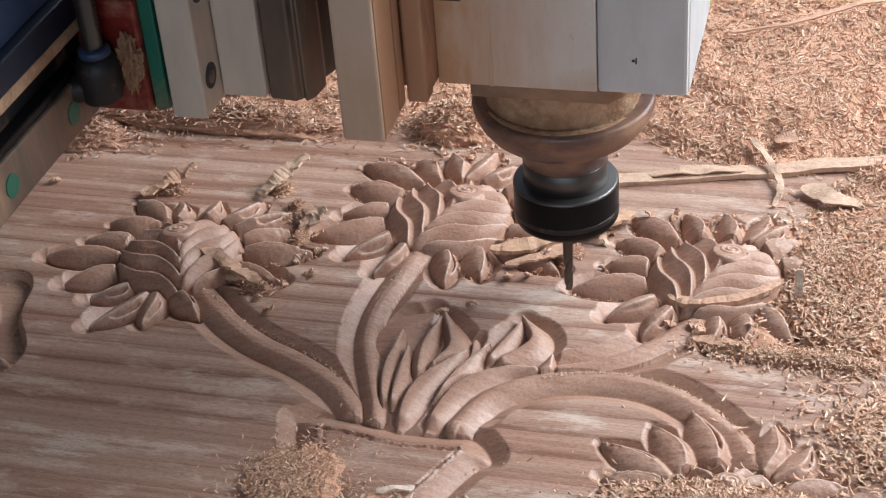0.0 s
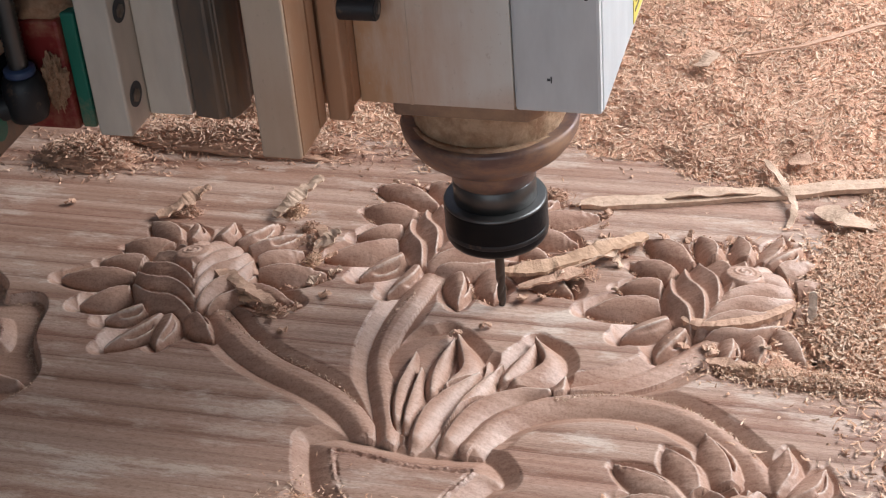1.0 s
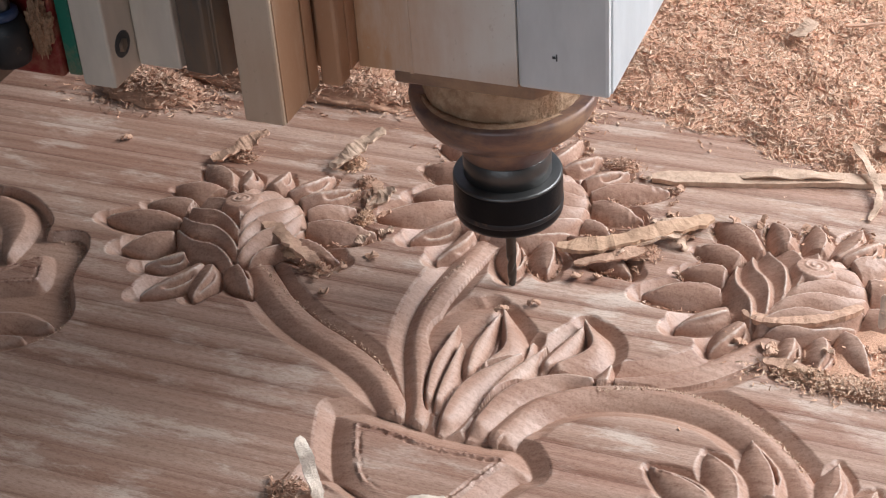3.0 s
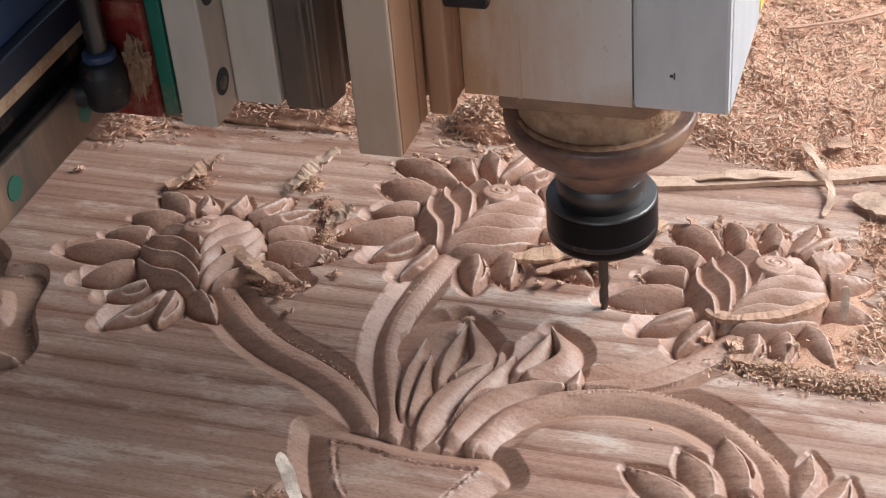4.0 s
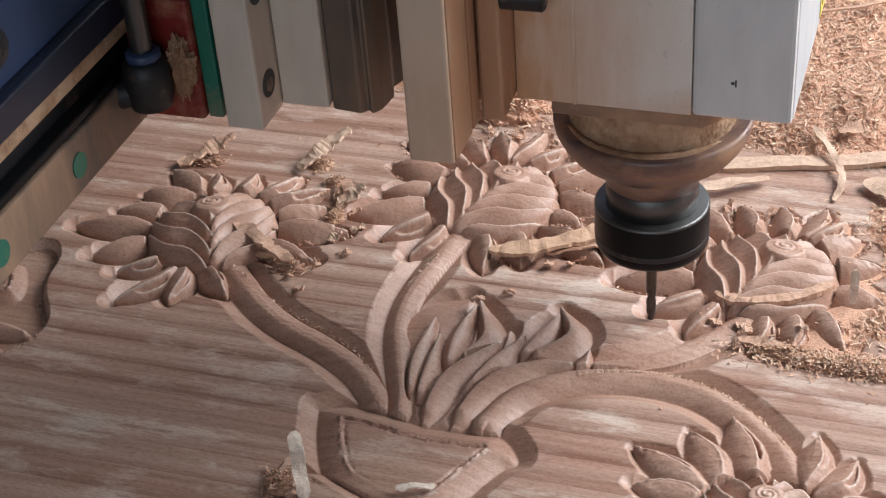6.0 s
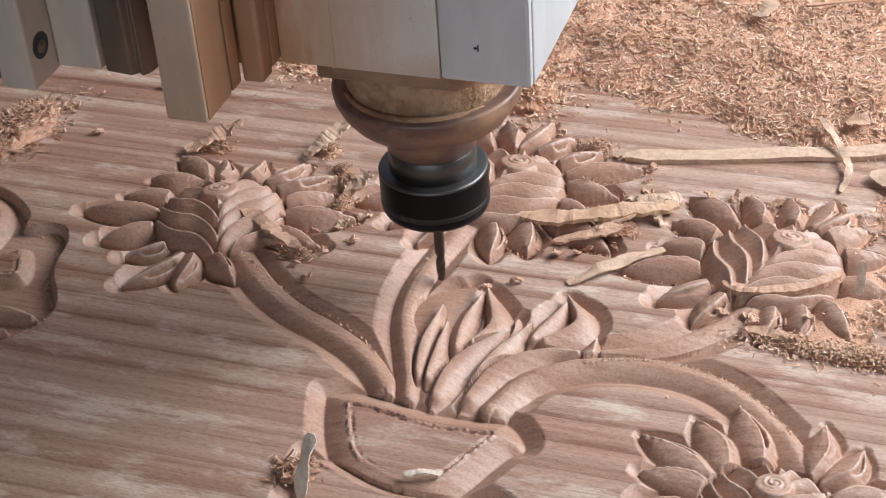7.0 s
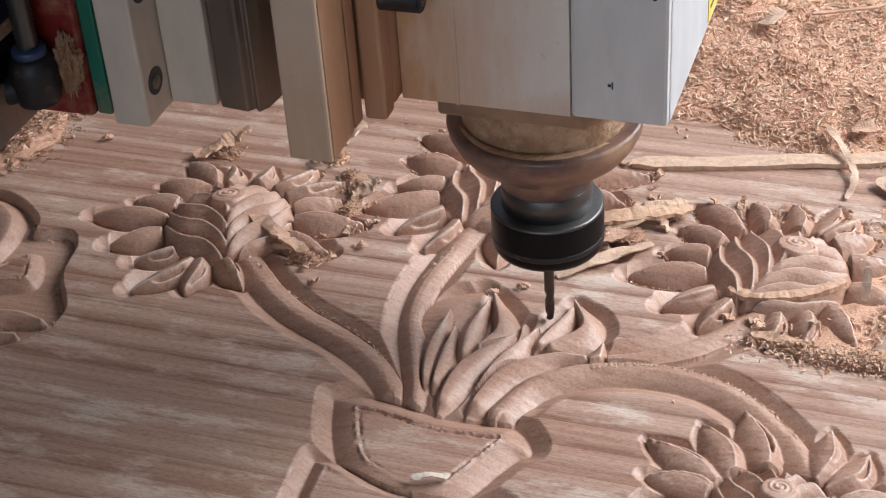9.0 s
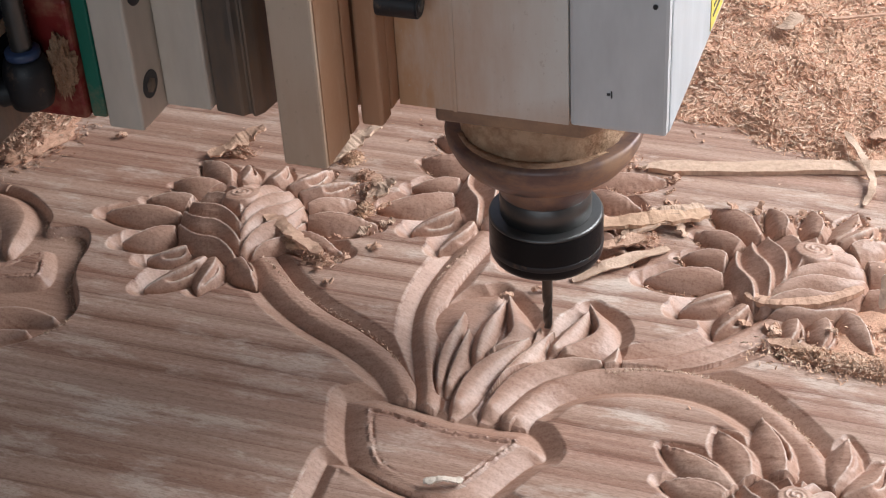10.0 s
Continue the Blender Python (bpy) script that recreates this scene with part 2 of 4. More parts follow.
# ---- mesh helpers ----
def mesh_ob(name, bm, mat, parent=None, label="", smooth=False):
    me = bpy.data.meshes.new(name)
    bm.to_mesh(me)
    bm.free()
    me.materials.append(mat)
    if smooth:
        me.polygons.foreach_set("use_smooth", [True] * len(me.polygons))
    ob = new(name, me)
    if parent is not None:
        ob.parent = parent
    if label:
        ob["label"] = label
    return ob


part = mesh_ob


def add_box(bm, x0, x1, y0, y1, z0, z1, bevel=0.0, segs=2):
    r = bmesh.ops.create_cube(bm, size=1)
    for v in r["verts"]:
        v.co = ((x0 + x1) / 2 + v.co.x * (x1 - x0), (y0 + y1) / 2 + v.co.y * (y1 - y0), (z0 + z1) / 2 + v.co.z * (z1 - z0))
    if bevel:
        es = list({e for v in r["verts"] for e in v.link_edges})
        bmesh.ops.bevel(bm, geom=es, offset=bevel, segments=segs, affect="EDGES", profile=0.5)


def block(name, x0, x1, y0, y1, z0, z1, mat, parent=None, label="", bevel=0.0008):
    bm = bmesh.new()
    add_box(bm, x0, x1, y0, y1, z0, z1, bevel)
    return mesh_ob(name, bm, mat, parent, label)


def turned(name, profile, mat, parent=None, label="", segs=72, at=(0, 0), sharp=28):
    """A turned part from (radius, height) pairs, bottom to top."""
    bm = bmesh.new()
    rings = []
    for r, z in profile:
        rings.append([bm.verts.new((at[0] + r * math.cos(a), at[1] + r * math.sin(a), z)) for a in (2 * math.pi * i / segs for i in range(segs))])
    for lo, hi in zip(rings, rings[1:]):
        for i in range(segs):
            bm.faces.new((lo[i], lo[(i + 1) % segs], hi[(i + 1) % segs], hi[i]))
    bm.faces.new(rings[0][::-1])
    bm.faces.new(rings[-1])
    for e in bm.edges:
        e.smooth = len(e.link_faces) < 2 or e.calc_face_angle(0) < radians(sharp)
    return mesh_ob(name, bm, mat, parent, label, True)


def rod(name, a, b, r, mat, parent=None, label="", segs=20, bevel=0.0):
    bm = bmesh.new()
    a, b = Vector(a), Vector(b)
    bmesh.ops.create_cone(bm, cap_ends=True, segments=segs, radius1=r, radius2=r, depth=(b - a).length)
    if bevel:
        bmesh.ops.bevel(bm, geom=[e for e in bm.edges if e.calc_face_angle(0) > 1], offset=bevel, segments=2, affect="EDGES")
    bm.transform(Matrix.Translation((a + b) / 2) @ (b - a).to_track_quat("Z", "Y").to_matrix().to_4x4())
    for e in bm.edges:
        e.smooth = e.calc_face_angle(0) < 0.6
    return mesh_ob(name, bm, mat, parent, label, True)


def prism(name, outline, z0, z1, mat, parent=None, label="", bevel=0.0006):
    bm = bmesh.new()
    f = bm.faces.new([bm.verts.new((x, y, z0)) for x, y in outline])
    r = bmesh.ops.extrude_face_region(bm, geom=[f])
    for g in r["geom"]:
        if isinstance(g, bmesh.types.BMVert):
            g.co.z = z1
    bmesh.ops.recalc_face_normals(bm, faces=bm.faces)
    if bevel:
        bmesh.ops.bevel(bm, geom=list(bm.edges), offset=bevel, segments=1, affect="EDGES")
    return mesh_ob(name, bm, mat, parent, label)


def arrays_ob(name, verts, faces, mat, smooth=True):
    me = bpy.data.meshes.new(name)
    me.vertices.add(len(verts))
    me.vertices.foreach_set("co", np.asarray(verts, np.float32).ravel())
    k = faces.shape[1]
    me.loops.add(faces.size)
    me.loops.foreach_set("vertex_index", faces.astype(np.int32).ravel())
    me.polygons.add(len(faces))
    me.polygons.foreach_set("loop_start", np.arange(0, faces.size, k, dtype=np.int32))
    me.polygons.foreach_set("use_smooth", np.full(len(faces), smooth))
    me.update(calc_edges=True)
    me.materials.append(mat)
    return new(name, me)


def wave_noise(X, Y, cell, seed):
    """Smooth value noise on a lattice, -1 to 1."""
    rng = np.random.RandomState(seed)
    g = rng.uniform(-1, 1, (128, 128))
    u, v = X / cell + 500.3, Y / cell + 500.7
    i, j = np.floor(u).astype(int), np.floor(v).astype(int)
    a, b = u - i, v - j
    a, b = a * a * (3 - 2 * a), b * b * (3 - 2 * b)
    i0, i1, j0, j1 = i % 128, (i + 1) % 128, j % 128, (j + 1) % 128
    return (g[i0, j0] * (1 - a) + g[i1, j0] * a) * (1 - b) + (g[i0, j1] * (1 - a) + g[i1, j1] * a) * b


def smooth01(x):
    x = np.clip(x, 0, 1)
    return x * x * (3 - 2 * x)


# ---- unseen room: walls and ceiling added to enclose and steer the light ----
def unseen_room():
    fl = block("floor", -2.2, 1.15, -2.2, 2.4, -0.95, -0.85, CONCRETE, bevel=0)
    tagged(fl, "grey concrete workshop floor dusted with sawdust", "floor", kind="structure")
    tagged(block("wall_west", -2.3, -2.2, -2.2, 2.4, -0.95, 2.4, PLASTER, bevel=0), "unseen dusty plaster wall added to shape the light", "wall", kind="structure")
    bm = bmesh.new()
    for x0, x1, z0, z1 in ((-2.3, -0.55, -0.95, 2.4), (1.05, 1.15, -0.95, 2.4), (-0.55, 1.05, -0.95, 0.25), (-0.55, 1.05, 1.25, 2.4)):
        add_box(bm, x0, x1, -2.3, -2.2, z0, z1)
    tagged(mesh_ob("wall_south", bm, PLASTER), "unseen plaster wall, its opening added for the fill light", "wall", kind="structure")
    bm = bmesh.new()
    for x0, x1, z0, z1 in ((-2.3, -1.4, -0.95, 2.4), (0.95, 1.15, -0.95, 2.4), (-1.4, 0.95, -0.95, 0.75), (-1.4, 0.95, 2.25, 2.4)):
        add_box(bm, x0, x1, 2.4, 2.5, z0, z1)
    tagged(mesh_ob("wall_north", bm, PLASTER), "unseen added plaster wall with a wide window opening", "wall", kind="structure")
    bm = bmesh.new()
    for y0, y1, z0, z1 in ((-2.2, 0.0, -0.95, 2.4), (1.5, 2.4, -0.95, 2.4), (0.0, 1.5, -0.95, 0.40), (0.0, 1.5, 1.35, 2.4)):
        add_box(bm, 1.05, 1.15, y0, y1, z0, z1)
    tagged(mesh_ob("wall_east", bm, PLASTER), "unseen added plaster wall with one wide open window", "wall", kind="structure")
    tagged(block("ceiling", -2.3, 1.15, -2.3, 2.5, 2.4, 2.5, PLASTER, bevel=0), "unseen ceiling added to shape the light", "ceiling", kind="structure")


unseen_room()
bed = block("machine_bed", -0.75, 0.95, -0.62, 1.15, -0.12, -0.031, BAR, bevel=0.004)
tagged(bed, "grey steel machine bed under the wooden board", "machine bed", kind="structure")

# ---- the carved board ----
STEP = 0.0005
GX0, GX1, GY0, GY1 = -0.285, 0.258, -0.222, 0.15
NX, NY = int(round((GX1 - GX0) / STEP)) + 1, int(round((GY1 - GY0) / STEP)) + 1
gx, gy = np.linspace(GX0, GX1, NX), np.linspace(GY0, GY1, NY)
SURF = np.zeros((NX, NY))
SHAPES = []
CARVED = np.zeros((NX, NY))


def window(x0, x1, y0, y1):
    i0, i1 = np.searchsorted(gx, (x0, x1))
    j0, j1 = np.searchsorted(gy, (y0, y1))
    X, Y = np.meshgrid(gx[i0:i1], gy[j0:j1], indexing="ij")
    return (slice(i0, i1), slice(j0, j1)), X, Y


def spline(pts, n=28):
    p = np.array(pts, float) * 0.001
    p = np.vstack([2 * p[0] - p[1], p, 2 * p[-1] - p[-2]])
    out = []
    m = len(p) - 3
    for u in np.linspace(0, m - 1e-9, n):
        k = int(u)
        f = u - k
        a, b, c, d = p[k:k + 4]
        out.append(0.5 * (2 * b + (c - a) * f + (2 * a - 5 * b + 4 * c - d) * f * f + (3 * b - a - 3 * c + d) * f ** 3))
    return np.array(out)


def along(line, X, Y):
    """Distance to a line, share of its length, and the side (+ to the left)."""
    seg = np.linalg.norm(np.diff(line, axis=0), axis=1)
    acc = np.concatenate([[0], np.cumsum(seg)]) / seg.sum()
    best, share, side = np.full(X.shape, 9.0), np.zeros(X.shape), np.zeros(X.shape)
    for k in range(len(seg)):
        (ax, ay), (bx, by) = line[k], line[k + 1]
        dx, dy = bx - ax, by - ay
        f = np.clip(((X - ax) * dx + (Y - ay) * dy) / (dx * dx + dy * dy), 0, 1)
        ex, ey = X - ax - f * dx, Y - ay - f * dy
        d = np.hypot(ex, ey)
        hit = d < best
        best = np.where(hit, d, best)
        share = np.where(hit, acc[k] + f * (acc[k + 1] - acc[k]), share)
        side = np.where(hit, np.sign(dx * ey - dy * ex), side)
    return best, share, side


def shape(where, inside, height, outside, depth, run, over=True, flat=False):
    SHAPES.append((where, inside, height, outside, depth, run, over))
    CARVED[where] = np.where(inside, 0.0 if flat else 1.0, CARVED[where])


def stem(pts, w0, w1, depth=0.0048, run=0.0084, crown=0.0006, ridge=0.12):
    line = spline(pts, 36)
    m = 0.026
    where, X, Y = window(line[:, 0].min() - m, line[:, 0].max() + m, line[:, 1].min() - m, line[:, 1].max() + m)
    d, s, side = along(line, X, Y)
    w = (w0 + (w1 - w0) * s) * 0.001
    v = np.clip(side * d / w, -1, 1)
    r = ridge + 0.08 * np.sin(9.0 * s)
    prof = np.where(v < r, 1 - np.clip((r - v) / (1 + r), 0, 1) ** 1.6, 1 - 0.48 * np.clip((v - r) / (1 - r), 0, 1) ** 1.2)
    prof -= 0.06 * np.exp(-((v - r) / 0.12) ** 2)
    fuzz = wave_noise(X, Y, 0.0013, 5) * 0.00012 + 0.00030 * np.maximum(0, wave_noise(X, Y, 0.0018, 15)) * np.exp(-((v - r) / 0.12) ** 2)
    z = -depth + (depth + crown) * prof + fuzz * prof
    shape(where, d < w, z, d - w, depth * np.clip(s / 0.08, 0.25, 1), run)


def leaf(pts, w, depth=0.0046, run=0.0065, crown=0.0016, ridge=0.45, fat=0.6, flip=False, foot=0.12, tip=0.0):
    """A blade with its ridge towards one edge, a cut foot and a lifted tip."""
    line = spline(pts, 20)
    m = w * 0.001 + 0.014
    where, X, Y = window(line[:, 0].min() - m, line[:, 0].max() + m, line[:, 1].min() - m, line[:, 1].max() + m)
    d, s, side = along(line, X, Y)
    wide = w * 0.001 * (np.sin(np.pi * np.clip(s, 0.0, 1) ** 0.85 * 0.93 + 0.12) ** fat)
    v = np.clip(side * d / np.maximum(wide, 1e-5), -1, 1)
    v = -v if flip else v
    r = ridge + 0.15 * np.sin(s * 4.0) - 0.05
    prof = np.where(v < r, 1 - np.clip((r - v) / (1 + r), 0, 1) ** 1.9, np.clip((1 - v) / (1 - r), 0, 1) ** 0.9)
    z = -depth + (depth + crown + tip * smooth01((s - 0.5) * 2)) * prof * (0.25 + 0.75 * smooth01(s / foot))
    z += 0.00008 * wave_noise(X, Y, 0.0015, 6)
    shape(where, d < wide, z, d - wide, depth, run)


def plate(pts, depth, run, top, groove=0.0, rim=0.007, steep=1.0):
    """A flat raised field with a sloping rim, from a smooth closed outline."""
    ring = spline(list(pts) + [pts[0]], 84)
    where, X, Y = window(ring[:, 0].min() - 0.03, ring[:, 0].max() + 0.03, ring[:, 1].min() - 0.03, ring[:, 1].max() + 0.03)
    d, s, side = along(ring, X, Y)
    odd = np.zeros(X.shape, bool)
    for (ax, ay), (bx, by) in zip(ring, np.roll(ring, -1, 0)):
        cut = ((ay > Y) != (by > Y)) & (X < (bx - ax) * (Y - ay) / (by - ay + 1e-12) + ax)
        odd ^= cut
    slope = np.clip(d / rim, 0, 1)
    z = -depth + (depth + top) * (1 - (1 - slope) ** 1.35) ** steep
    if groove:
        tear = (0.45 + 0.4 * wave_noise(X, Y, 0.009, 9) + 0.7 * wave_noise(X, Y, 0.0013, 19)) * smooth01((Y - Y.min() - 0.045) / 0.008)
        z += groove * (np.exp(-((d - rim) / 0.0009) ** 2) * tear - 1.3 * np.exp(-((d - rim - 0.0017) / 0.0008) ** 2) * np.clip(tear, 0.1, 1))
    shape(where, odd, z, np.where(odd, 0, d), depth, run, True, True)


LIT = (0.82, 0.57)


def petal(pts, w, base, top, run, seed, ragged):
    """A plump almond-shaped petal, its ridge towards the window side with a split beside it."""
    rng = random.Random(seed)
    line = spline(pts, 18)
    m = w * 0.001 + 0.014
    where, X, Y = window(line[:, 0].min() - m, line[:, 0].max() + m, line[:, 1].min() - m, line[:, 1].max() + m)
    d, s, side = along(line, X, Y)
    wide = w * 0.001 * np.sin(np.pi * np.clip(s * 0.96 + 0.04, 0, 1) ** 0.95) ** 0.74 * 0.96
    wide *= 1 + ragged * 0.05 * wave_noise(X, Y, 0.0022, seed)
    v = np.clip(side * d / np.maximum(wide, 1e-5), -1, 1)
    d0 = line[-1] - line[0]
    v = v * (1.0 if -d0[1] * LIT[0] + d0[0] * LIT[1] > 0 else -1.0)
    r = np.clip(0.14 + rng.uniform(-0.12, 0.16) + 0.30 * np.sin((s - 0.1) * 3.8), -0.2, 0.55)
    lo = 1 - np.clip((r - v) / (1 + r), 0, 1) ** 2.0
    hi = 1 - np.clip((v - r) / (1 - r), 0, 1) ** 1.3
    prof = np.where(v < r, lo, hi)
    arch = 0.25 + 0.75 * np.sin(np.pi * np.clip(s * 0.80 + 0.14, 0, 1)) ** 0.75
    z = base + (top - base) * prof * arch
    gap = rng.choice((0.35, 1.0, 1.5, 1.8))
    mid, half = rng.uniform(0.5, 0.65), rng.uniform(0.2, 0.32)
    along_split = smooth01(1.6 - np.abs(s - mid) / half * 1.6)
    split = np.exp(-((v - r - 0.13) / 0.10) ** 2) * along_split
    lip = np.exp(-((v - r) / 0.07) ** 2) * smooth01((s - 0.15) * 5)
    z += -0.0034 * split * gap + 0.0005 * lip * (1 + 0.6 * wave_noise(X, Y, 0.0014, seed + 1))
    z += ragged * 0.0009 * wave_noise(X, Y, 0.0021, seed + 3) * prof * smooth01((s - 0.68) * 5)
    z += 0.00012 * wave_noise(X, Y, 0.0017, seed + 5)
    shape(where, d < wide, z, d - wide, -base, run, False)


def flower_head(cx, cy, r, turn, top, squash=1.0, cap_at=0.5):
    """A domed head with curved blades that meet in a rib, and a small coil towards its upper end."""
    c, s = math.cos(radians(turn)), math.sin(radians(turn))
    cx, cy, r = cx * 0.001, cy * 0.001, r * 0.001
    where, X, Y = window(cx - r * 1.4, cx + r * 1.4, cy - r * 1.4, cy + r * 1.4)
    dx, dy = (X - cx) / r, (Y - cy) / r
    a, b = (dx * -s + dy * c) / squash, dx * c + dy * s
    rho = np.hypot(a, b)
    ab = np.abs(b)
    k = (a - 1.08 * ab - 0.12 * np.sin(6.2 * ab) - 0.12 * b * b) * np.where(b < 0, 2.45, 2.6) + np.where(b < 0, 0.35, 0.10)
    saw = k - np.floor(k)
    crest = np.where(b < 0, 0.68, 0.84)
    rise = np.clip(saw / crest, 0, 1)
    tooth = np.where(saw < crest, np.where(b < 0, rise, np.sin(rise * np.pi / 2) ** 0.85), np.clip((1 - saw) / (1 - crest), 0, 1) ** 1.1)
    dome = np.sqrt(np.clip(1.01 - rho ** 2.4, 0, 1))
    z = -0.0045 + (top + 0.0025) * dome + np.where(b < 0, 0.0050, 0.0050) * tooth * smooth01((1.05 - rho) * 7)
    z -= 0.0014 * np.exp(-(b / 0.05) ** 2) * smooth01((cap_at - 0.28 - a) * 3)
    q = np.hypot(a - cap_at, b)
    spin = np.arctan2(b, a - cap_at) / (2 * np.pi)
    coil = np.cos(2 * np.pi * (q / 0.085 - spin))
    cap = -0.0045 + (top + 0.0088) * np.sqrt(np.clip(1.01 - np.minimum(rho, 0.995) ** 2.4, 0, 1)) + 0.0004 * coil * smooth01((0.21 - q) * 14) - 0.06 * r * ab
    cap -= 0.0095 * np.clip((np.hypot(a - cap_at + 0.02, b) - 0.25) / 0.17, 0, 1) ** 1.4
    z = np.maximum(z, np.where(q < 0.5, cap, -1))
    z += 0.00010 * wave_noise(X, Y, 0.0013, 4) + 0.0004 * np.maximum(0, wave_noise(X, Y, 0.0016, 44)) * np.exp(-((saw - crest) / 0.06) ** 2) * (q > 0.38)
    shape(where, rho < 1.0, z, (rho - 1) * r, 0.0035, 0.003)


def ring_of_petals(cx, cy, rows, seed, lift=0.0):
    """Petals round a flower: base and tip in plan millimetres and half width; those farther back stand higher."""
    rng = random.Random(seed)
    for bx, by, tx, ty, w in rows:
        far = float(smooth01(np.array((ty - cy + 30) / 70.0)))
        ux, uy = tx - bx, ty - by
        L = math.hypot(ux, uy)
        ux, uy = ux / L, uy / L
        bend = rng.uniform(-2.2, 2.2)
        bx, by = bx - ux * 6, by - uy * 6
        pts = [(bx, by), ((bx + tx) / 2 - uy * bend, (by + ty) / 2 + ux * bend), (tx, ty)]
        east = max(0.0, ux)
        petal(pts, w, -0.0064 + 0.0040 * far, 0.0034 + 0.0032 * far + lift + rng.uniform(-0.0003, 0.0008), 0.0085 - 0.0050 * far, rng.randint(1, 99), 0.25 + 0.75 * max(far * 0.6, east))


def polar(cx, cy, rows):
    """Direction, inner and outer reach and half width of petals."""
    return [(math.degrees(math.atan2(ty - cy, tx - cx)), max(6, math.hypot(bx - cx, by - cy) - 8), math.hypot(tx - cx, ty - cy), w) for bx, by, tx, ty, w in rows]


# stems and leaves of the middle bunch
stem([(-104, -26), (-93, -38), (-74, -56), (-53, -70), (-31, -80), (-12, -91), (0, -101), (11, -114)], 8.5, 7.0)
stem([(12, 32), (6, 11), (2, -11), (0, -32), (1, -51), (5, -68), (13, -89), (19, -104), (23, -117)], 8.5, 5.5)
stem([(170, -12), (153, -34), (139, -49), (123, -59), (103, -67), (92, -72)], 9.0, 5.0, run=0.010, ridge=-0.1)
leaf([(91, -78), (96, -70), (99, -58)], 6.5, flip=True)
leaf([(22, -70), (17, -48), (30, -30)], 11.5, crown=-0.0026, ridge=0.0, fat=0.45)
leaf([(50, -86), (55, -66), (58, -50)], 8.0, crown=-0.0012, ridge=0.2)
leaf([(26, -108), (21, -79), (20, -50)], 5.5)
leaf([(30, -108), (29, -86), (26, -62)], 5.0)
leaf([(36, -84), (34, -58), (37, -35)], 6.0, ridge=0.1, tip=0.001)
leaf([(40, -82), (51, -58), (38, -32)], 7.0, ridge=0.55, tip=0.001)
leaf([(37, -121), (41, -89), (56, -62)], 7.5)
leaf([(50, -111), (57, -80), (67, -53)], 6.0)
leaf([(68, -68), (74, -51), (80, -31)], 6.5, ridge=0.1, tip=0.001)
leaf([(72, -70), (88, -56), (90, -43), (79, -30)], 7.5, ridge=0.6, tip=0.001)
leaf([(51, -121), (62, -90), (78, -74), (93, -70)], 9.0)
stem([(66, -116), (75, -95), (92, -81), (112, -74), (133, -72), (155, -76), (172, -86), (185, -98), (194, -108), (203, -124)], 7.5, 8.5, ridge=0.42)

# vase and its foot
plate([(-15, -122), (-4, -117), (7, -117), (22, -119), (37, -122), (50, -122), (64, -121), (73, -121), (81, -128), (85, -136), (80, -141), (75, -150), (70, -161), (64, -172), (54, -180), (40, -183), (25, -179), (10, -172), (0, -160), (-9, -141)], 0.0055, 0.009, -0.0002, 0.0011, 0.0115)
plate([(-8, -164), (2, -163), (12, -167), (28, -173), (41, -175), (54, -174), (72, -170), (88, -180), (90, -217), (-2, -230), (-6, -195)], 0.0052, 0.008, -0.0002, 0.0008, 0.007)

# flowers
F1ROWS = [(-150, 4, -183, 3, 8.5), (-146, 23, -175, 21, 9), (-143, 27, -168, 46, 10), (-137, 33, -141, 48, 8.5), (-120, 33, -117, 51, 9), (-106, 33, -91, 54, 8), (-97, 26, -72, 45, 8), (-90, 15, -67, 28, 7.5), (-86, 5, -48, 10, 8), (-89, -8, -58, -16, 9),
          (-158, -7, -200, -13, 8.5), (-151, -19, -178, -36, 9), (-137, -30, -158, -47, 7.5), (-126, -36, -148, -70, 9), (-122, -38, -120, -64, 10), (-112, -35, -92, -53, 8.5)]
F1 = polar(-121, -4, F1ROWS)
ring_of_petals(-121, -4, F1ROWS, 3)
flower_head(-121, -4, 36, 22, 0.0060)
F2ROWS = [(-18, 61, -44, 51, 8), (-17, 76, -47, 78, 9), (-10, 89, -46, 102, 10), (0, 96, -15, 110, 9), (15, 99, 4, 122, 9.5), (21, 99, 31, 127, 8.5), (33, 96, 47, 112, 8.5), (47, 84, 66, 100, 8.5), (54, 76, 91, 89, 8), (54, 66, 84, 61, 8.5), (53, 49, 75, 38, 9),
          (-13, 49, -57, 30, 8.5), (-8, 39, -31, 13, 9), (-1, 28, -11, 0, 8.5), (20, 25, 30, -4, 9), (40, 27, 48, 4, 10), (54, 36, 89, 16, 10)]
ring_of_petals(18, 57, F2ROWS, 5)
flower_head(18, 57, 37, -22, 0.0060)
F3ROWS = [(145, 50, 120, 68, 10), (159, 53, 148, 75, 9), (176, 55, 170, 79, 9.5), (186, 55, 194, 82, 9), (140, 36, 115, 44, 9), (137, 22, 112, 23, 8), (192, 54, 206, 71, 9), (195, 44, 214, 57, 9), (200, 31, 226, 36, 9), (205, 12, 232, 6, 9),
          (138, 10, 98, 1, 8.5), (145, -1, 120, -20, 9.5), (152, -8, 140, -33, 9.5), (174, -14, 175, -39, 9), (187, -11, 191, -36, 10), (199, -5, 216, -33, 10)]
ring_of_petals(171, 19, F3ROWS, 7)
flower_head(171, 19, 36, -23, 0.0060)
F4ROWS = [(166, -136, 133, -118, 10), (173, -132, 155, -102, 10.5), (187, -125, 172, -89, 10.5), (209, -122, 211, -93, 9.5), (217, -125, 229, -105, 9.5), (222, -138, 246, -130, 9), (168, -145, 137, -140, 9), (162, -156, 136, -164, 9)]
ring_of_petals(193, -150, F4ROWS, 9, -0.0032)
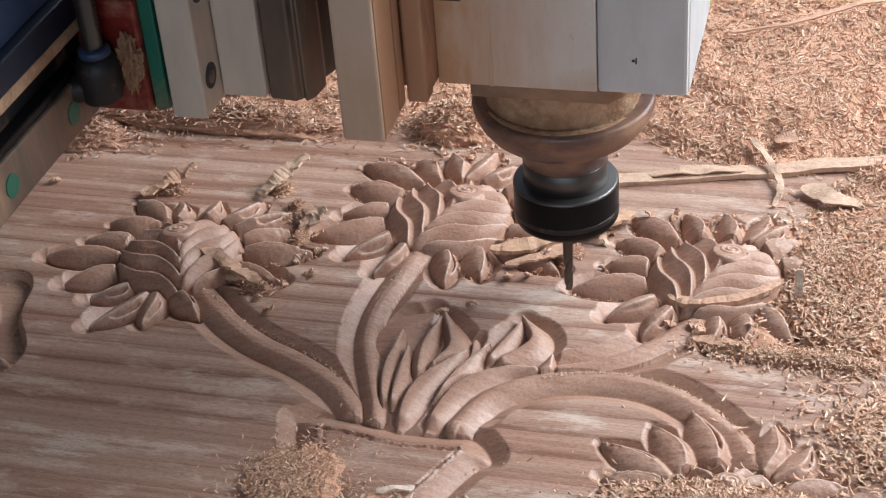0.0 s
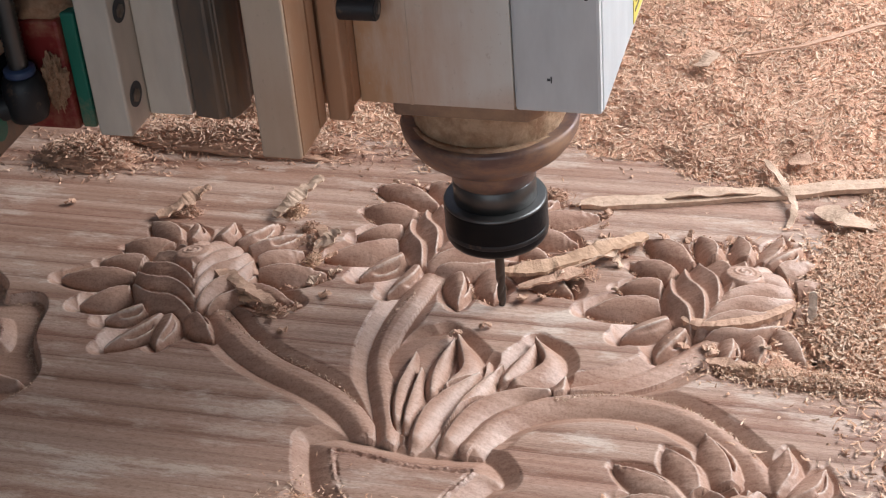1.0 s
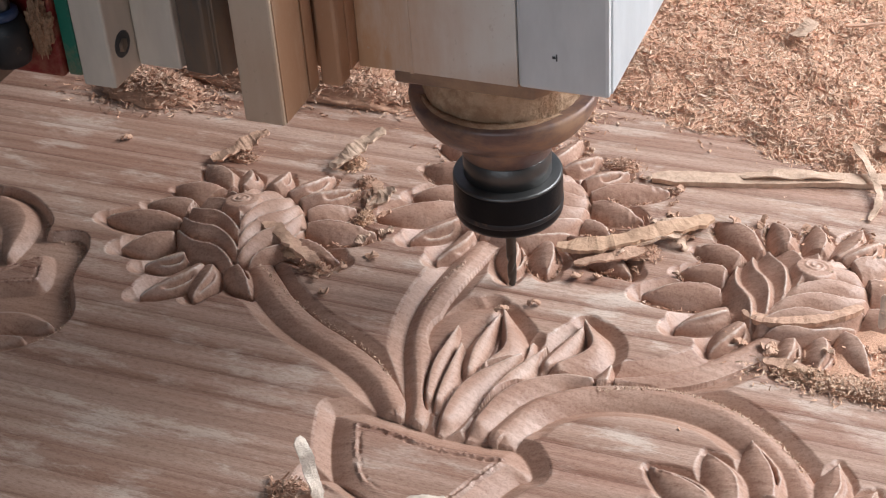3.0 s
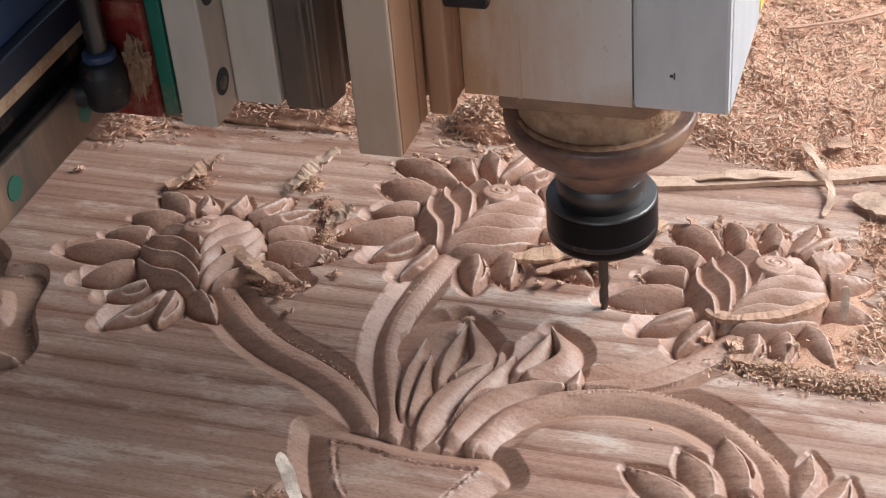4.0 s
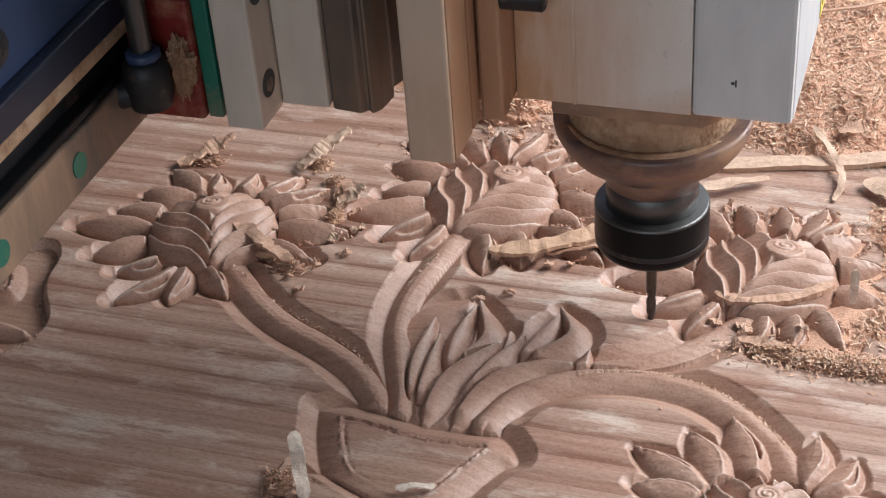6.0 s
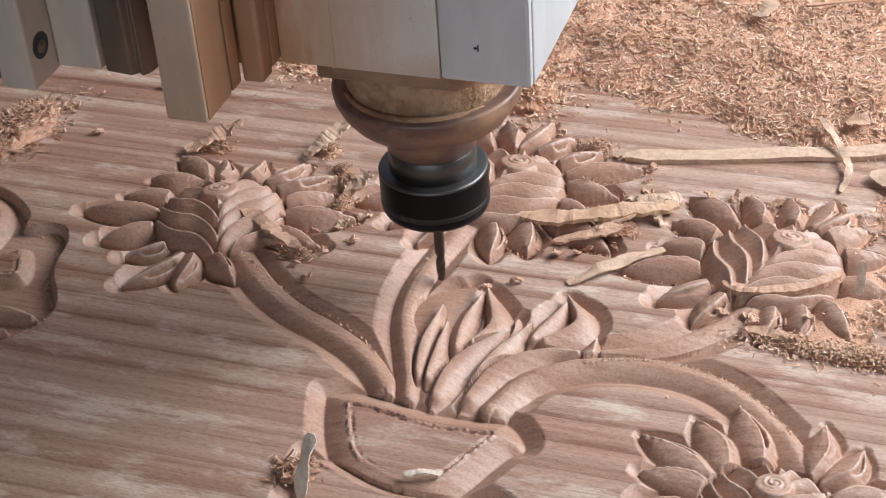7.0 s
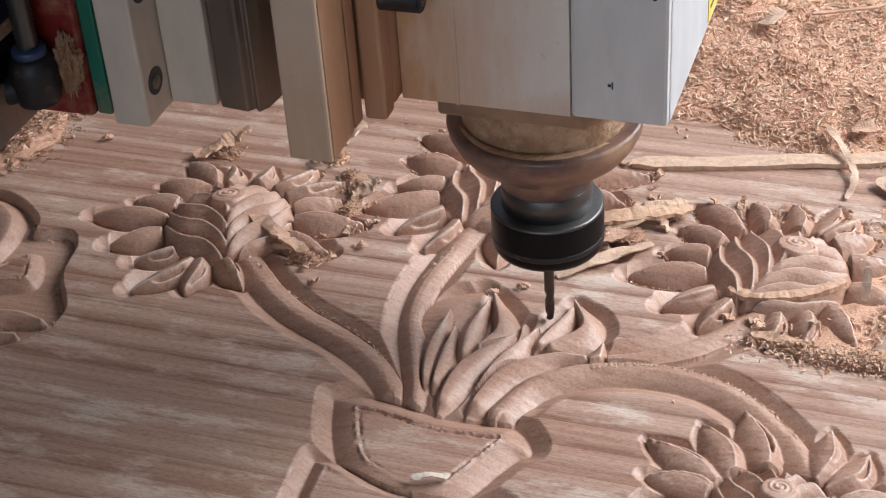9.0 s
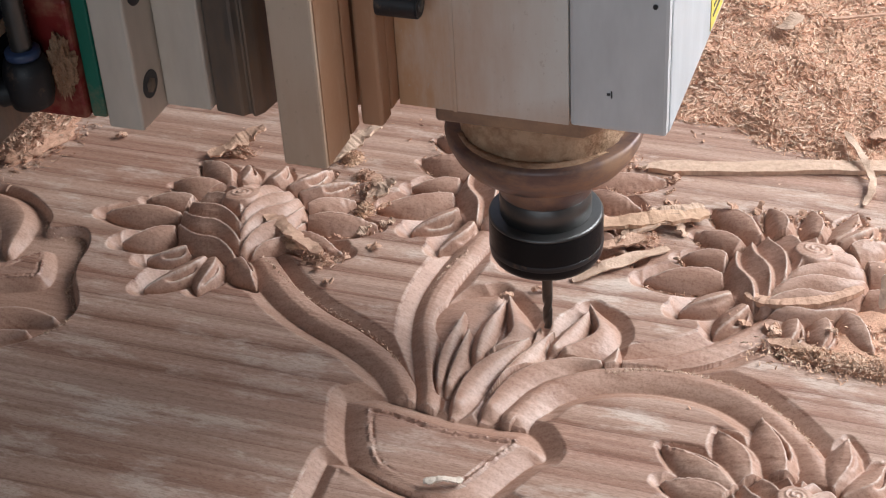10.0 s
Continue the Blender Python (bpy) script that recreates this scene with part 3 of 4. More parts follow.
flower_head(193, -152, 29, -6, 0.0005)

# part of the next motif
plate([(-270, -7), (-251, -8), (-230, -23), (-224, -36), (-206, -31), (-196, -42), (-191, -67), (-175, -93), (-177, -113), (-195, -132), (-222, -148), (-284, -120), (-284, -14)], 0.006, 0.0025, -0.0060)
leaf([(-276, -8), (-247, -26), (-234, -58)], 11, 0.006, 0.004, -0.0006, 0.2)
plate([(-270, -100), (-248, -79), (-235, -66), (-223, -52), (-211, -50), (-200, -76), (-222, -88), (-240, -100)], 0.006, 0.004, -0.0005, 0.001)
leaf([(-246, -134), (-206, -106), (-181, -104)], 12, 0.006, 0.004, -0.0006, 0.3)
leaf([(-240, -146), (-205, -123), (-189, -117)], 8, 0.006, 0.004, -0.0008, 0.3)

for where, inside, height, outside, depth, run, over in SHAPES:
    cut = -depth * np.clip(1 - np.maximum(outside, 0) / run, 0, 1) ** 1.05
    SURF[where] = np.minimum(SURF[where], cut)
for where, inside, height, outside, depth, run, over in SHAPES:
    SURF[where] = np.where(inside, height if over else np.maximum(height, SURF[where]), SURF[where])
XX, YY = np.meshgrid(gx, gy, indexing="ij")
rough_cut = smooth01(np.abs(SURF) / 0.0006)
SURF += 0.00005 * rough_cut * np.random.RandomState(8).uniform(-1, 1, SURF.shape)
SURF += 0.00012 * wave_noise(XX * 0.25, YY, 0.0022, 2)
edge = np.minimum(np.minimum(XX - GX0, GX1 - XX), np.minimum(YY - GY0, GY1 - YY))
SURF *= smooth01(edge / 0.004)


def carved_board():
    verts = np.stack([XX, YY, SURF], -1).reshape(-1, 3)
    i, j = np.meshgrid(np.arange(NX - 1), np.arange(NY - 1), indexing="ij")
    k = (i * NY + j).ravel()
    faces = np.stack([k, k + NY, k + NY + 1, k + 1], 1)
    # plain margins, sides and underside
    o = len(verts)
    bx0, bx1, by0, by1, zb = -0.62, 0.62, -0.52, 0.62, -0.03
    ring = [(GX0, GY0, 0), (GX1, GY0, 0), (GX1, GY1, 0), (GX0, GY1, 0), (bx0, by0, 0), (bx1, by0, 0), (bx1, by1, 0), (bx0, by1, 0), (bx0, by0, zb), (bx1, by0, zb), (bx1, by1, zb), (bx0, by1, zb)]
    extra = [(4, 5, 1, 0), (5, 6, 2, 1), (6, 7, 3, 2), (7, 4, 0, 3), (8, 9, 5, 4), (9, 10, 6, 5), (10, 11, 7, 6), (11, 8, 4, 7), (11, 10, 9, 8)]
    ob = arrays_ob("carved_board", np.vstack([verts, ring]), np.vstack([faces, np.array(extra) + o]), WOOD)
    ob.data.polygons.foreach_set("use_smooth", np.concatenate([np.full(len(faces), True), np.full(len(extra), False)]))
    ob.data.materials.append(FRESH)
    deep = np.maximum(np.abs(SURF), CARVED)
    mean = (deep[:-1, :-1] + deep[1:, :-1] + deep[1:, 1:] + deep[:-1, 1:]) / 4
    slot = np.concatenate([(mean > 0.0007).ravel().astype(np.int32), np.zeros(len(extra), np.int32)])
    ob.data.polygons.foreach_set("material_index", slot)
    tagged(ob, "pale reddish wooden board carved with lotus flowers in relief", "carved board")
    return ob


def surface(x, y):
    if GX0 < x < GX1 and GY0 < y < GY1:
        return float(SURF[int((x - GX0) / STEP), int((y - GY0) / STEP)])
    return 0.0


carved_board()

# ---- the router head: origin at the cutter's tip ----
def router_head():
    h = new("router_head")
    tagged(h, "cream router head with black collet nut and spinning cutter", "router head")
    Z0, Z1 = 0.150, 0.52
    # spindle housing in three front panels
    block("case_core", -0.0455, 0.063, -0.052, 0.075, Z0 + 0.002, Z1, CREAM, h)
    block("front_panel", -0.0460, -0.0214, -0.0558, -0.0523, Z0, Z1, HOUSING, h, "browned cream panel", 0.0004)
    block("panel_ridge", -0.0222, -0.0206, -0.0566, -0.0560, Z0, Z1, HOUSING, h, "", 0.00025)
    block("front_panel", -0.0212, 0.0264, -0.0560, -0.0523, Z0, Z1, HOUSING, h, "", 0.0005)
    block("front_panel", 0.0267, 0.0664, -0.0562, -0.0523, Z0, Z1, WHITE, h, "white painted panel", 0.0018)
    block("side_panel", 0.0633, 0.0666, -0.0520, 0.076, Z0, Z1, SIDE, h, "white painted side", 0.001)
    sticker = block("side_label", 0.0667, 0.0670, 0.030, 0.058, 0.153, 0.168, YELLOW, h, "small yellow warning label", 0)
    block("label_bar", 0.0670, 0.0672, 0.034, 0.054, 0.158, 0.1595, INK_AND_HOLE, sticker, "", 0)
    block("label_bar", 0.0670, 0.0672, 0.036, 0.052, 0.162, 0.1635, INK_AND_HOLE, sticker, "", 0)
    prism("printed_mark", [(0.0420, -0.0565), (0.0434, -0.0565), (0.0434, -0.0563), (0.0420, -0.0563)], 0.1662, 0.1674, INK_AND_HOLE, h, "tiny dark printed mark", 0)
    prism("printed_mark", [(0.0436, -0.0565), (0.0442, -0.0565), (0.0442, -0.0563), (0.0436, -0.0563)], 0.1652, 0.1684, INK_AND_HOLE, h, "", 0)
    rod("panel_screw", (0.0605, -0.0570, 0.207), (0.0605, -0.0555, 0.207), 0.0010, RUBBER, h)
    # under the housing
    prism("seal_plate", [(-0.034, -0.047), (0.030, -0.047), (0.036, -0.040), (0.036, 0.045), (-0.034, 0.045)], 0.1385, 0.1505, SEAL, h, "dusty seal plate", 0.001)
    crust = turned("neck_ring", [(0.0362 + 0.0018 * min(1, k / 12), 0.1125 + 0.0008 * k) for k in range(36)], CAKED, h, "ring caked with wood dust", 260, sharp=80)
    for v in crust.data.vertices:
        n = 0.45 * noise.noise(v.co * 120) + 0.35 * noise.noise(v.co * 330) + 0.3 * noise.noise(v.co * 800)
        v.co.x, v.co.y = v.co.x * (1 + 0.05 * n), v.co.y * (1 + 0.05 * n)
    bell = turned("bell_flange", [(0.0225, 0.0945), (0.0290, 0.0950), (0.0335, 0.0968), (0.0378, 0.1004), (0.0412, 0.1050), (0.0438, 0.1105), (0.0446, 0.1150), (0.0443, 0.1166), (0.0430, 0.1172), (0.0370, 0.1160)], BRONZE, h, "brown dusty cast-metal flange", sharp=40)
    bm = bmesh.new()
    rows = []
    for k in range(61):
        a = radians(-150 + 120 * k / 60)
        w = math.sin(math.pi * k / 60) ** 0.6
        n = noise.noise(Vector((k * 0.35, 2.0, 0.0)))
        c, q = math.cos(a), math.sin(a)
        ring = [(0.0372, 0.1162), (0.0378, 0.1164 + 0.0018 * w * (1 + 0.3 * n)), (0.0398 + 0.0006 * n, 0.1167 + 0.0010 * w), (0.0372 + 0.0050 * w * (1 + 0.1 * n), 0.1163)]
        rows.append([bm.verts.new((r * c, r * q, z)) for r, z in ring])
    for p, q in zip(rows, rows[1:]):
        for m in range(3):
            bm.faces.new((p[m], q[m], q[m + 1], p[m + 1]))
    part("dust_crescent", bm, CAKED, bell, "pale dust gathered on the flange", True)
    turned("spindle_nose", [(0.0213, 0.066), (0.0213, 0.0800), (0.0208, 0.0806), (0.0208, 0.0812)], STEEL, h, "brushed steel spindle nose")
    turned("nose_collar", [(0.0205, 0.0812), (0.0215, 0.0818), (0.0216, 0.0900), (0.0222, 0.0950)], BRONZE, h, "brown dusty collar")
    nut = turned("collet_nut", [(0.0090, 0.0452), (0.0225, 0.0452), (0.0255, 0.0462), (0.0264, 0.0480), (0.0266, 0.0500), (0.0266, 0.0660), (0.0264, 0.0680), (0.0257, 0.0690), (0.0216, 0.0686)], BLACK, h, "glossy black collet nut")
    turned("nut_rim", [(0.0256, 0.0687), (0.02655, 0.0676), (0.02662, 0.0681), (0.0260, 0.0690), (0.0255, 0.06915)], STEEL, nut, "worn bright chamfer")
    turned("nut_band", [(0.0266, 0.0512), (0.02672, 0.0516), (0.02672, 0.0536), (0.0266, 0.0540)], RUBBER, nut)
    turned("collet", [(0.0030, 0.0440), (0.0078, 0.0442), (0.0090, 0.0456)], STEEL, nut)
    # cutter with two spiral flutes
    bm = bmesh.new()
    rings, seg = 46, 20
    prev = None
    for k in range(rings):
        z = 0.0450 * k / (rings - 1)
        cut = smooth01(np.array((0.022 - z) / 0.004)).item()
        taper = 0.86 + 0.14 * min(1, z / 0.02)
        ring = []
        for i in range(seg):
            a = 2 * math.pi * i / seg
            f = 1 - 0.34 * cut * max(0.0, math.cos(2 * (a - z * 260))) ** 1.5
            r = 0.00255 * taper * f
            ring.append(bm.verts.new((r * math.cos(a), r * math.sin(a), z)))
        if prev:
            for i in range(seg):
                bm.faces.new((prev[i], prev[(i + 1) % seg], ring[(i + 1) % seg], ring[i]))
        else:
            bm.faces.new(ring[::-1])
        prev = ring
    part("cutter", bm, CUTTER, h, "thin steel cutter", True)
    # slide plates
    block("slide_plate", -0.0755, -0.0568, -0.1092, -0.0845, Z0 - 0.001, Z1, SLIDE, h, "thick cream slide plate", 0.0012)
    block("slide_plate", -0.0745, -0.0572, -0.0842, -0.0725, Z0 - 0.0008, Z1, SLIDE, h, "", 0.0012)
    # Added thin skins: dust, plus the chips' warm reflection put into the colour.
    block("slide_side_tint", -0.0570, -0.0562, -0.1080, -0.0860, Z0 + 0.0002, Z1, MOUNT, h, "brown dusty side of the slide plate, warm reflection in its colour", 0.0003)
    block("slide_side_tint", -0.0574, -0.0564, -0.0836, -0.0750, Z0 + 0.0002, Z1, MOUNT, h, "", 0.0003)
    block("mount_block", -0.0560, -0.0462, -0.0745, -0.0640, Z0 - 0.0005, Z1, MOUNT, h, "dusty spindle mount", 0.0015)
    block("mount_block", -0.0745, -0.0462, -0.0636, 0.060, Z0 + 0.0015, Z1, MOUNT, h, "", 0.0012)
    bolt = rod("mount_bolt", (-0.0470, -0.0690, 0.2040), (-0.0290, -0.0690, 0.2040), 0.0056, RUBBER, h, "black socket-head bolt", 24, 0.0007)
    rod("socket", (-0.0292, -0.0690, 0.2040), (-0.0286, -0.0690, 0.2040), 0.0030, STEEL, bolt, "", 6)
    rod("bolt_shank", (-0.0380, -0.0690, 0.2040), (-0.0380, -0.0550, 0.2040), 0.0030, RUBBER, bolt)
    # dark guide rail with a waisted section
    prism("guide_rail", [(-0.1195, -0.0780), (-0.1065, -0.0795), (-0.1040, -0.0765), (-0.1015, -0.0790), (-0.0985, -0.0740), (-0.0972, -0.0640), (-0.1000, -0.0560), (-0.0972, -0.0480), (-0.0972, -0.0400), (-0.1195, -0.0400)], Z0 - 0.001, Z1, RAIL, h, "dark oily linear rail with dust", 0.0008)
    block("carriage_plate", -0.1575, -0.1412, -0.1008, -0.0300, Z0 - 0.0005, Z1, CREAM, h, "cream carriage plate with bolt holes", 0.0012)
    block("carriage_plate", -0.1408, -0.1200, -0.0808, -0.0300, Z0 + 0.001, Z1, CREAM, h, "", 0.001)
    # No recess is cut: a dark disc paints in the shade of each hole.
    for z in (0.1665, 0.2085, 0.2505):
        ring = rod("bolt_hole_disc", (-0.1413, -0.0905, z), (-0.14085, -0.0905, z), 0.0060, INK_AND_HOLE, h, "dark disc painted as a shaded bolt hole", 24)
        rod("bolt_head", (-0.1410, -0.0905, z - 0.0006), (-0.14045, -0.0905, z - 0.0006), 0.0034, BAR, ring, "", 6)
    # wipers of the cross slide
    block("green_wiper", -0.1680, -0.1610, -0.0960, -0.0780, Z0 + 0.0005, 0.208, GREEN, h, "green plastic wiper", 0.001)
    block("red_wiper", -0.1985, -0.1684, -0.0985, -0.0740, Z0, 0.205, RED, h, "red plastic wiper block", 0.0018)
    block("slide_back", -0.1605, -0.1578, -0.092, -0.040, Z0 + 0.004, Z1, RAIL, h)
    bm = bmesh.new()
    bmesh.ops.create_icosphere(bm, subdivisions=4, radius=1)
    for v in bm.verts:
        n = noise.noise(v.co * 3.1) * 0.25 + noise.noise(v.co * 9) * 0.08
        v.co = Vector((v.co.x * 0.016, v.co.y * 0.010, v.co.z * 0.011)) * (1 + n) + Vector((-0.181, -0.088, 0.209))
    part("dust_lump", bm, CRUST, h, "heap of caked wood dust", True)
    bm = bmesh.new()
    bmesh.ops.create_icosphere(bm, subdivisions=5, radius=1)
    for v in bm.verts:
        n = noise.noise(v.co * 2.4) * 0.45 + noise.noise(v.co * 7) * 0.28 + noise.noise(v.co * 18) * 0.14
        v.co = Vector((v.co.x * 0.0050, v.co.y * 0.0042, v.co.z * 0.0125)) * (1 + n) + Vector((-0.1738, -0.1010, 0.176))
    part("dust_lump", bm, CRUST, h, "shaggy dust beside the hose fitting")
    # grease line and its fitting
    fit = turned("grease_fitting", [(0.0050, 0.1610), (0.0085, 0.1630), (0.0098, 0.1680), (0.0098, 0.1780), (0.0085, 0.1830), (0.0062, 0.1845)], RUBBER, h, "black plastic hose fitting", 28, (-0.1850, -0.1100))
    rod("fitting_arm", (-0.1870, -0.1110, 0.1705), (-0.2070, -0.1180, 0.1660), 0.0062, RUBBER, fit, "", 20, 0.001)
    turned("blue_ring", [(0.0068, 0.1842), (0.0072, 0.1850), (0.0072, 0.1872), (0.0064, 0.1880)], BLUE, fit, "blue plastic release ring", 28, (-0.1850, -0.1100))
    prof = []
    for k in range(120):
        z = 0.1875 + k * 0.00115
        prof.append((0.0041 if k % 2 else 0.0047, z))
    turned("braided_hose", prof, STEEL, h, "ribbed silver hose", 20, (-0.1850, -0.1100), 80)
    return h


# ---- the gantry beam: it travels with the head across the board ----
def gantry_beam():
    g = new("gantry_beam")
    tagged(g, "dark blue steel gantry beam with linear rail", "gantry beam")
    Y0, Y1 = -0.62, 0.42
    block("lower_bar", -0.2260, -0.1945, Y0, Y1, 0.150, 0.1735, BAR, g, "dusty steel bar with green plugs", 0.001)
    block("rail_groove", -0.2300, -0.2030, Y0, Y1, 0.1737, 0.1890, RUBBER, g, "", 0)
    prism_rail = bmesh.new()
    add_box(prism_rail, -0.2028, -0.1960, Y0, Y1, 0.1738, 0.1782, 0.0008)
    part("slide_rail", prism_rail, BLACK, g, "black linear rail")
    block("dust_ledge", -0.2300, -0.1955, Y0, Y1, 0.1895, 0.1968, CAKED, g, "ledge covered in wood dust", 0.002)
    block("lower_flange", -0.2300, -0.1945, Y0, Y1, 0.1970, 0.2105, NAVY, g, "dark blue flange", 0.001)
    block("beam_web", -0.2600, -0.2000, Y0, Y1, 0.2107, 0.5200, BLUE, g, "blue painted beam face", 0.001)
    for k in range(9):
        y = -0.542 + k * 0.060
        rod("plug", (-0.1950, y, 0.1612), (-0.1940, y, 0.1612), 0.0052, GREEN, g, "green plastic hole plug", 24)
    for y in (-0.42, -0.22):
        b = rod("beam_bolt", (-0.2000, y, 0.2330), (-0.1900, y, 0.2330), 0.0072, RUBBER, g, "black socket-head bolt", 24, 0.0006)
        rod("socket", (-0.1902, y, 0.2330), (-0.1897, y, 0.2330), 0.0038, STEEL, b, "", 6)
    return g


HEAD = router_head()
BEAM = gantry_beam()


# ---- chips, dust and slivers ----
def bed_reach(x, y):
    """How far inside the bed of chips a place lies, in metres."""
    back = y - (0.150 - 0.020 * smooth01((x - 0.11) / 0.03) + 0.010 * np.sin(x * 21 + 1) + 0.006 * np.sin(x * 57))
    side = np.minimum(x - (0.216 + 0.008 * np.sin(y * 60)), y + 0.030)
    return np.maximum(back, side)


def bed_height(x, y):
    m = bed_reach(x, y)
    h = 0.013 * smooth01(m / 0.07) + 0.006 * smooth01((m - 0.1) / 0.3)
    return h + (0.0035 * wave_noise(x, y, 0.030, 21) + 0.002 * wave_noise(x, y, 0.011, 22)) * smooth01(m / 0.03) - 0.0012


def dust_bed():
    xs, ys = np.linspace(-0.5, 0.9, 281), np.linspace(-0.10, 1.1, 241)
    X, Y = np.meshgrid(xs, ys, indexing="ij")
    Z = np.maximum(bed_height(X, Y) + 0.0008 * wave_noise(X, Y, 0.006, 23), -0.0295)
    Z = np.where(bed_reach(X, Y) < -0.012, -0.004, Z)
    i, j = np.meshgrid(np.arange(280), np.arange(240), indexing="ij")
    k = (i * 241 + j).ravel()
    f = np.stack([k, k + 241, k + 242, k + 1], 1)
    keep = (bed_reach(X, Y) > -0.02)[:-1, :-1].ravel()
    ob = arrays_ob("sawdust_bed", np.stack([X, Y, Z], -1).reshape(-1, 3), f[keep], DUST)
    tagged(ob, "thick bed of orange sawdust lying on the board", "sawdust", kind="stuff")


def ribbons(name, places, mat, seed, long=(0.0026, 0.0100), wide=(0.0004, 0.0011), curl=2.5, tilt=0.22, segs=5):
    """Many small curled shavings in one mesh. places: n x 3."""
    rng = np.random.RandomState(seed)
    n = len(places)
    L = rng.uniform(*long, n) ** 1.0
    W = rng.uniform(*wide, n)
    bend = rng.uniform(-curl, curl, n)
    twist = rng.uniform(-0.9, 0.9, n)
    yaw = rng.uniform(0, 2 * np.pi, n)
    pitch = rng.normal(0, tilt, n)
    roll = rng.normal(0, 0.45, n)
    s = np.linspace(-0.5, 0.5, segs + 1)
    ang = bend[:, None] * s[None] + 1e-4
    rad = L / np.where(np.abs(bend) < 0.05, 0.05, bend)
    px = rad[:, None] * np.sin(ang)
    pz = rad[:, None] * (1 - np.cos(ang))
    V = np.zeros((n, segs + 1, 2, 3))
    w = W[:, None] * (0.55 + 0.45 * np.cos(2.4 * s)[None])
    tw = twist[:, None] * s[None] * 2
    for q, sg in ((0, -0.5), (1, 0.5)):
        V[:, :, q, 0] = px
        V[:, :, q, 1] = sg * w * np.cos(tw)
        V[:, :, q, 2] = pz + sg * w * np.sin(tw)
    cr, sr = np.cos(roll)[:, None, None], np.sin(roll)[:, None, None]
    y, z = V[..., 1] * cr - V[..., 2] * sr, V[..., 1] * sr + V[..., 2] * cr
    cp, sp = np.cos(pitch)[:, None, None], np.sin(pitch)[:, None, None]
    x, z = V[..., 0] * cp - z * sp, V[..., 0] * sp + z * cp
    cy, sy = np.cos(yaw)[:, None, None], np.sin(yaw)[:, None, None]
    x, y = x * cy - y * sy, x * sy + y * cy
    P = np.stack([x, y, z], -1) + places[:, None, None, :]
    k = np.arange(n)[:, None] * (2 * (segs + 1)) + np.arange(segs)[None] * 2
    f = np.stack([k, k + 1, k + 3, k + 2], -1).reshape(-1, 4)
    return arrays_ob(name, P.reshape(-1, 3), f, mat)


def loose_chips():
    rng = np.random.RandomState(11)
    p = np.stack([rng.uniform(-0.36, 0.44, 170000), rng.uniform(-0.06, 0.50, 170000)], 1)
    m = bed_reach(p[:, 0], p[:, 1])
    p = p[m > 0.004 + 0.012 * rng.uniform(0, 1, len(p)) ** 2][:95000]
    z = bed_height(p[:, 0], p[:, 1]) + rng.uniform(0.0003, 0.0016, len(p))
    tagged(ribbons("wood_chips", np.column_stack([p, z]), CHIP, 12, segs=4), "loose curled wood chips over the sawdust", "wood chips", kind="stuff")
    # scattered crumbs on the bare board
    q = np.stack([rng.uniform(-0.27, 0.25, 700), rng.uniform(-0.2, 0.16, 700)], 1)
    near = np.clip(1 + bed_reach(q[:, 0], q[:, 1]) / 0.12, 0.04, 1) ** 2
    q = q[rng.uniform(0, 1, 700) < near]
    zz = np.array([max(0, surface(x, y)) + 0.0005 for x, y in q])
    tagged(ribbons("wood_crumbs", np.column_stack([q, zz]), CHIP, 13, (0.001, 0.004), (0.0006, 0.0016), 2.0, 0.25, 3), "tiny wood crumbs scattered on the board", "wood chips", kind="stuff")


def splinters():
    """Torn fibres along the outer edges of the petals."""
    rng = np.random.RandomState(31)
    pts = []
    for cx, cy, rows, full in ((-121, -4, F1, (-25, 75)), (18, 58, polar(18, 57, F2ROWS), (-75, 190)), (173, 19, polar(171, 19, F3ROWS), (-110, 200))):
        for ang, r0, r1, w in rows:
            a = (ang + 360) % 360
            a = a - 360 if a > 250 else a
            if not full[0] < a < full[1]:
                continue
            for k in range(rng.randint(40, 90)):
                t = rng.uniform(0.45, 1.06)
                rr = r0 + (r1 - r0) * t
                lat = rng.choice([-1, 1]) * w * 0.85 * math.sin(math.pi * min(0.98, max(0.05, t * 0.92))) ** 0.5
                c, s = math.cos(radians(ang)), math.sin(radians(ang))
                x, y = (cx + c * rr - s * lat) * 0.001, (cy + s * rr + c * lat) * 0.001
                pts.append((x, y, surface(x, y) + rng.uniform(0.0, 0.0012)))
    p = np.array(pts)
    tagged(ribbons("torn_fibres", p, SPLINTER, 32, (0.0010, 0.0045), (0.0003, 0.0011), 2.2, 0.5, 4), "torn wood fibres along the carved petals", "wood fibres", kind="stuff")
    # fuzz along the upper edges of the stems and the vase
    line = np.vstack([spline([(-232, -21), (-224, -34), (-203, -35), (-197, -50), (-190, -72), (-187, -80), (-175, -93), (-173, -112), (-194, -132)], 260) - np.array([0.003, 0.005]), spline([(-100, -36), (-77, -53), (-50, -66), (-20, -81), (-2, -98)], 160), spline([(95, -81), (120, -73), (149, -73), (177, -88), (195, -106)], 200), spline([(-8, -50), (-4, -22), (2, -4)], 60)])
    q = line + rng.normal(0, 0.0006, line.shape) + np.array([0.003, 0.0050])
    z = np.array([surface(x, y) + 0.0004 for x, y in q])
    tagged(ribbons("fuzz", np.column_stack([q, z]), PALE, 33, (0.001, 0.003), (0.0003, 0.0008), 1.5, 0.6, 3), "pale wood fuzz along the carved stems", "wood fibres", kind="stuff")


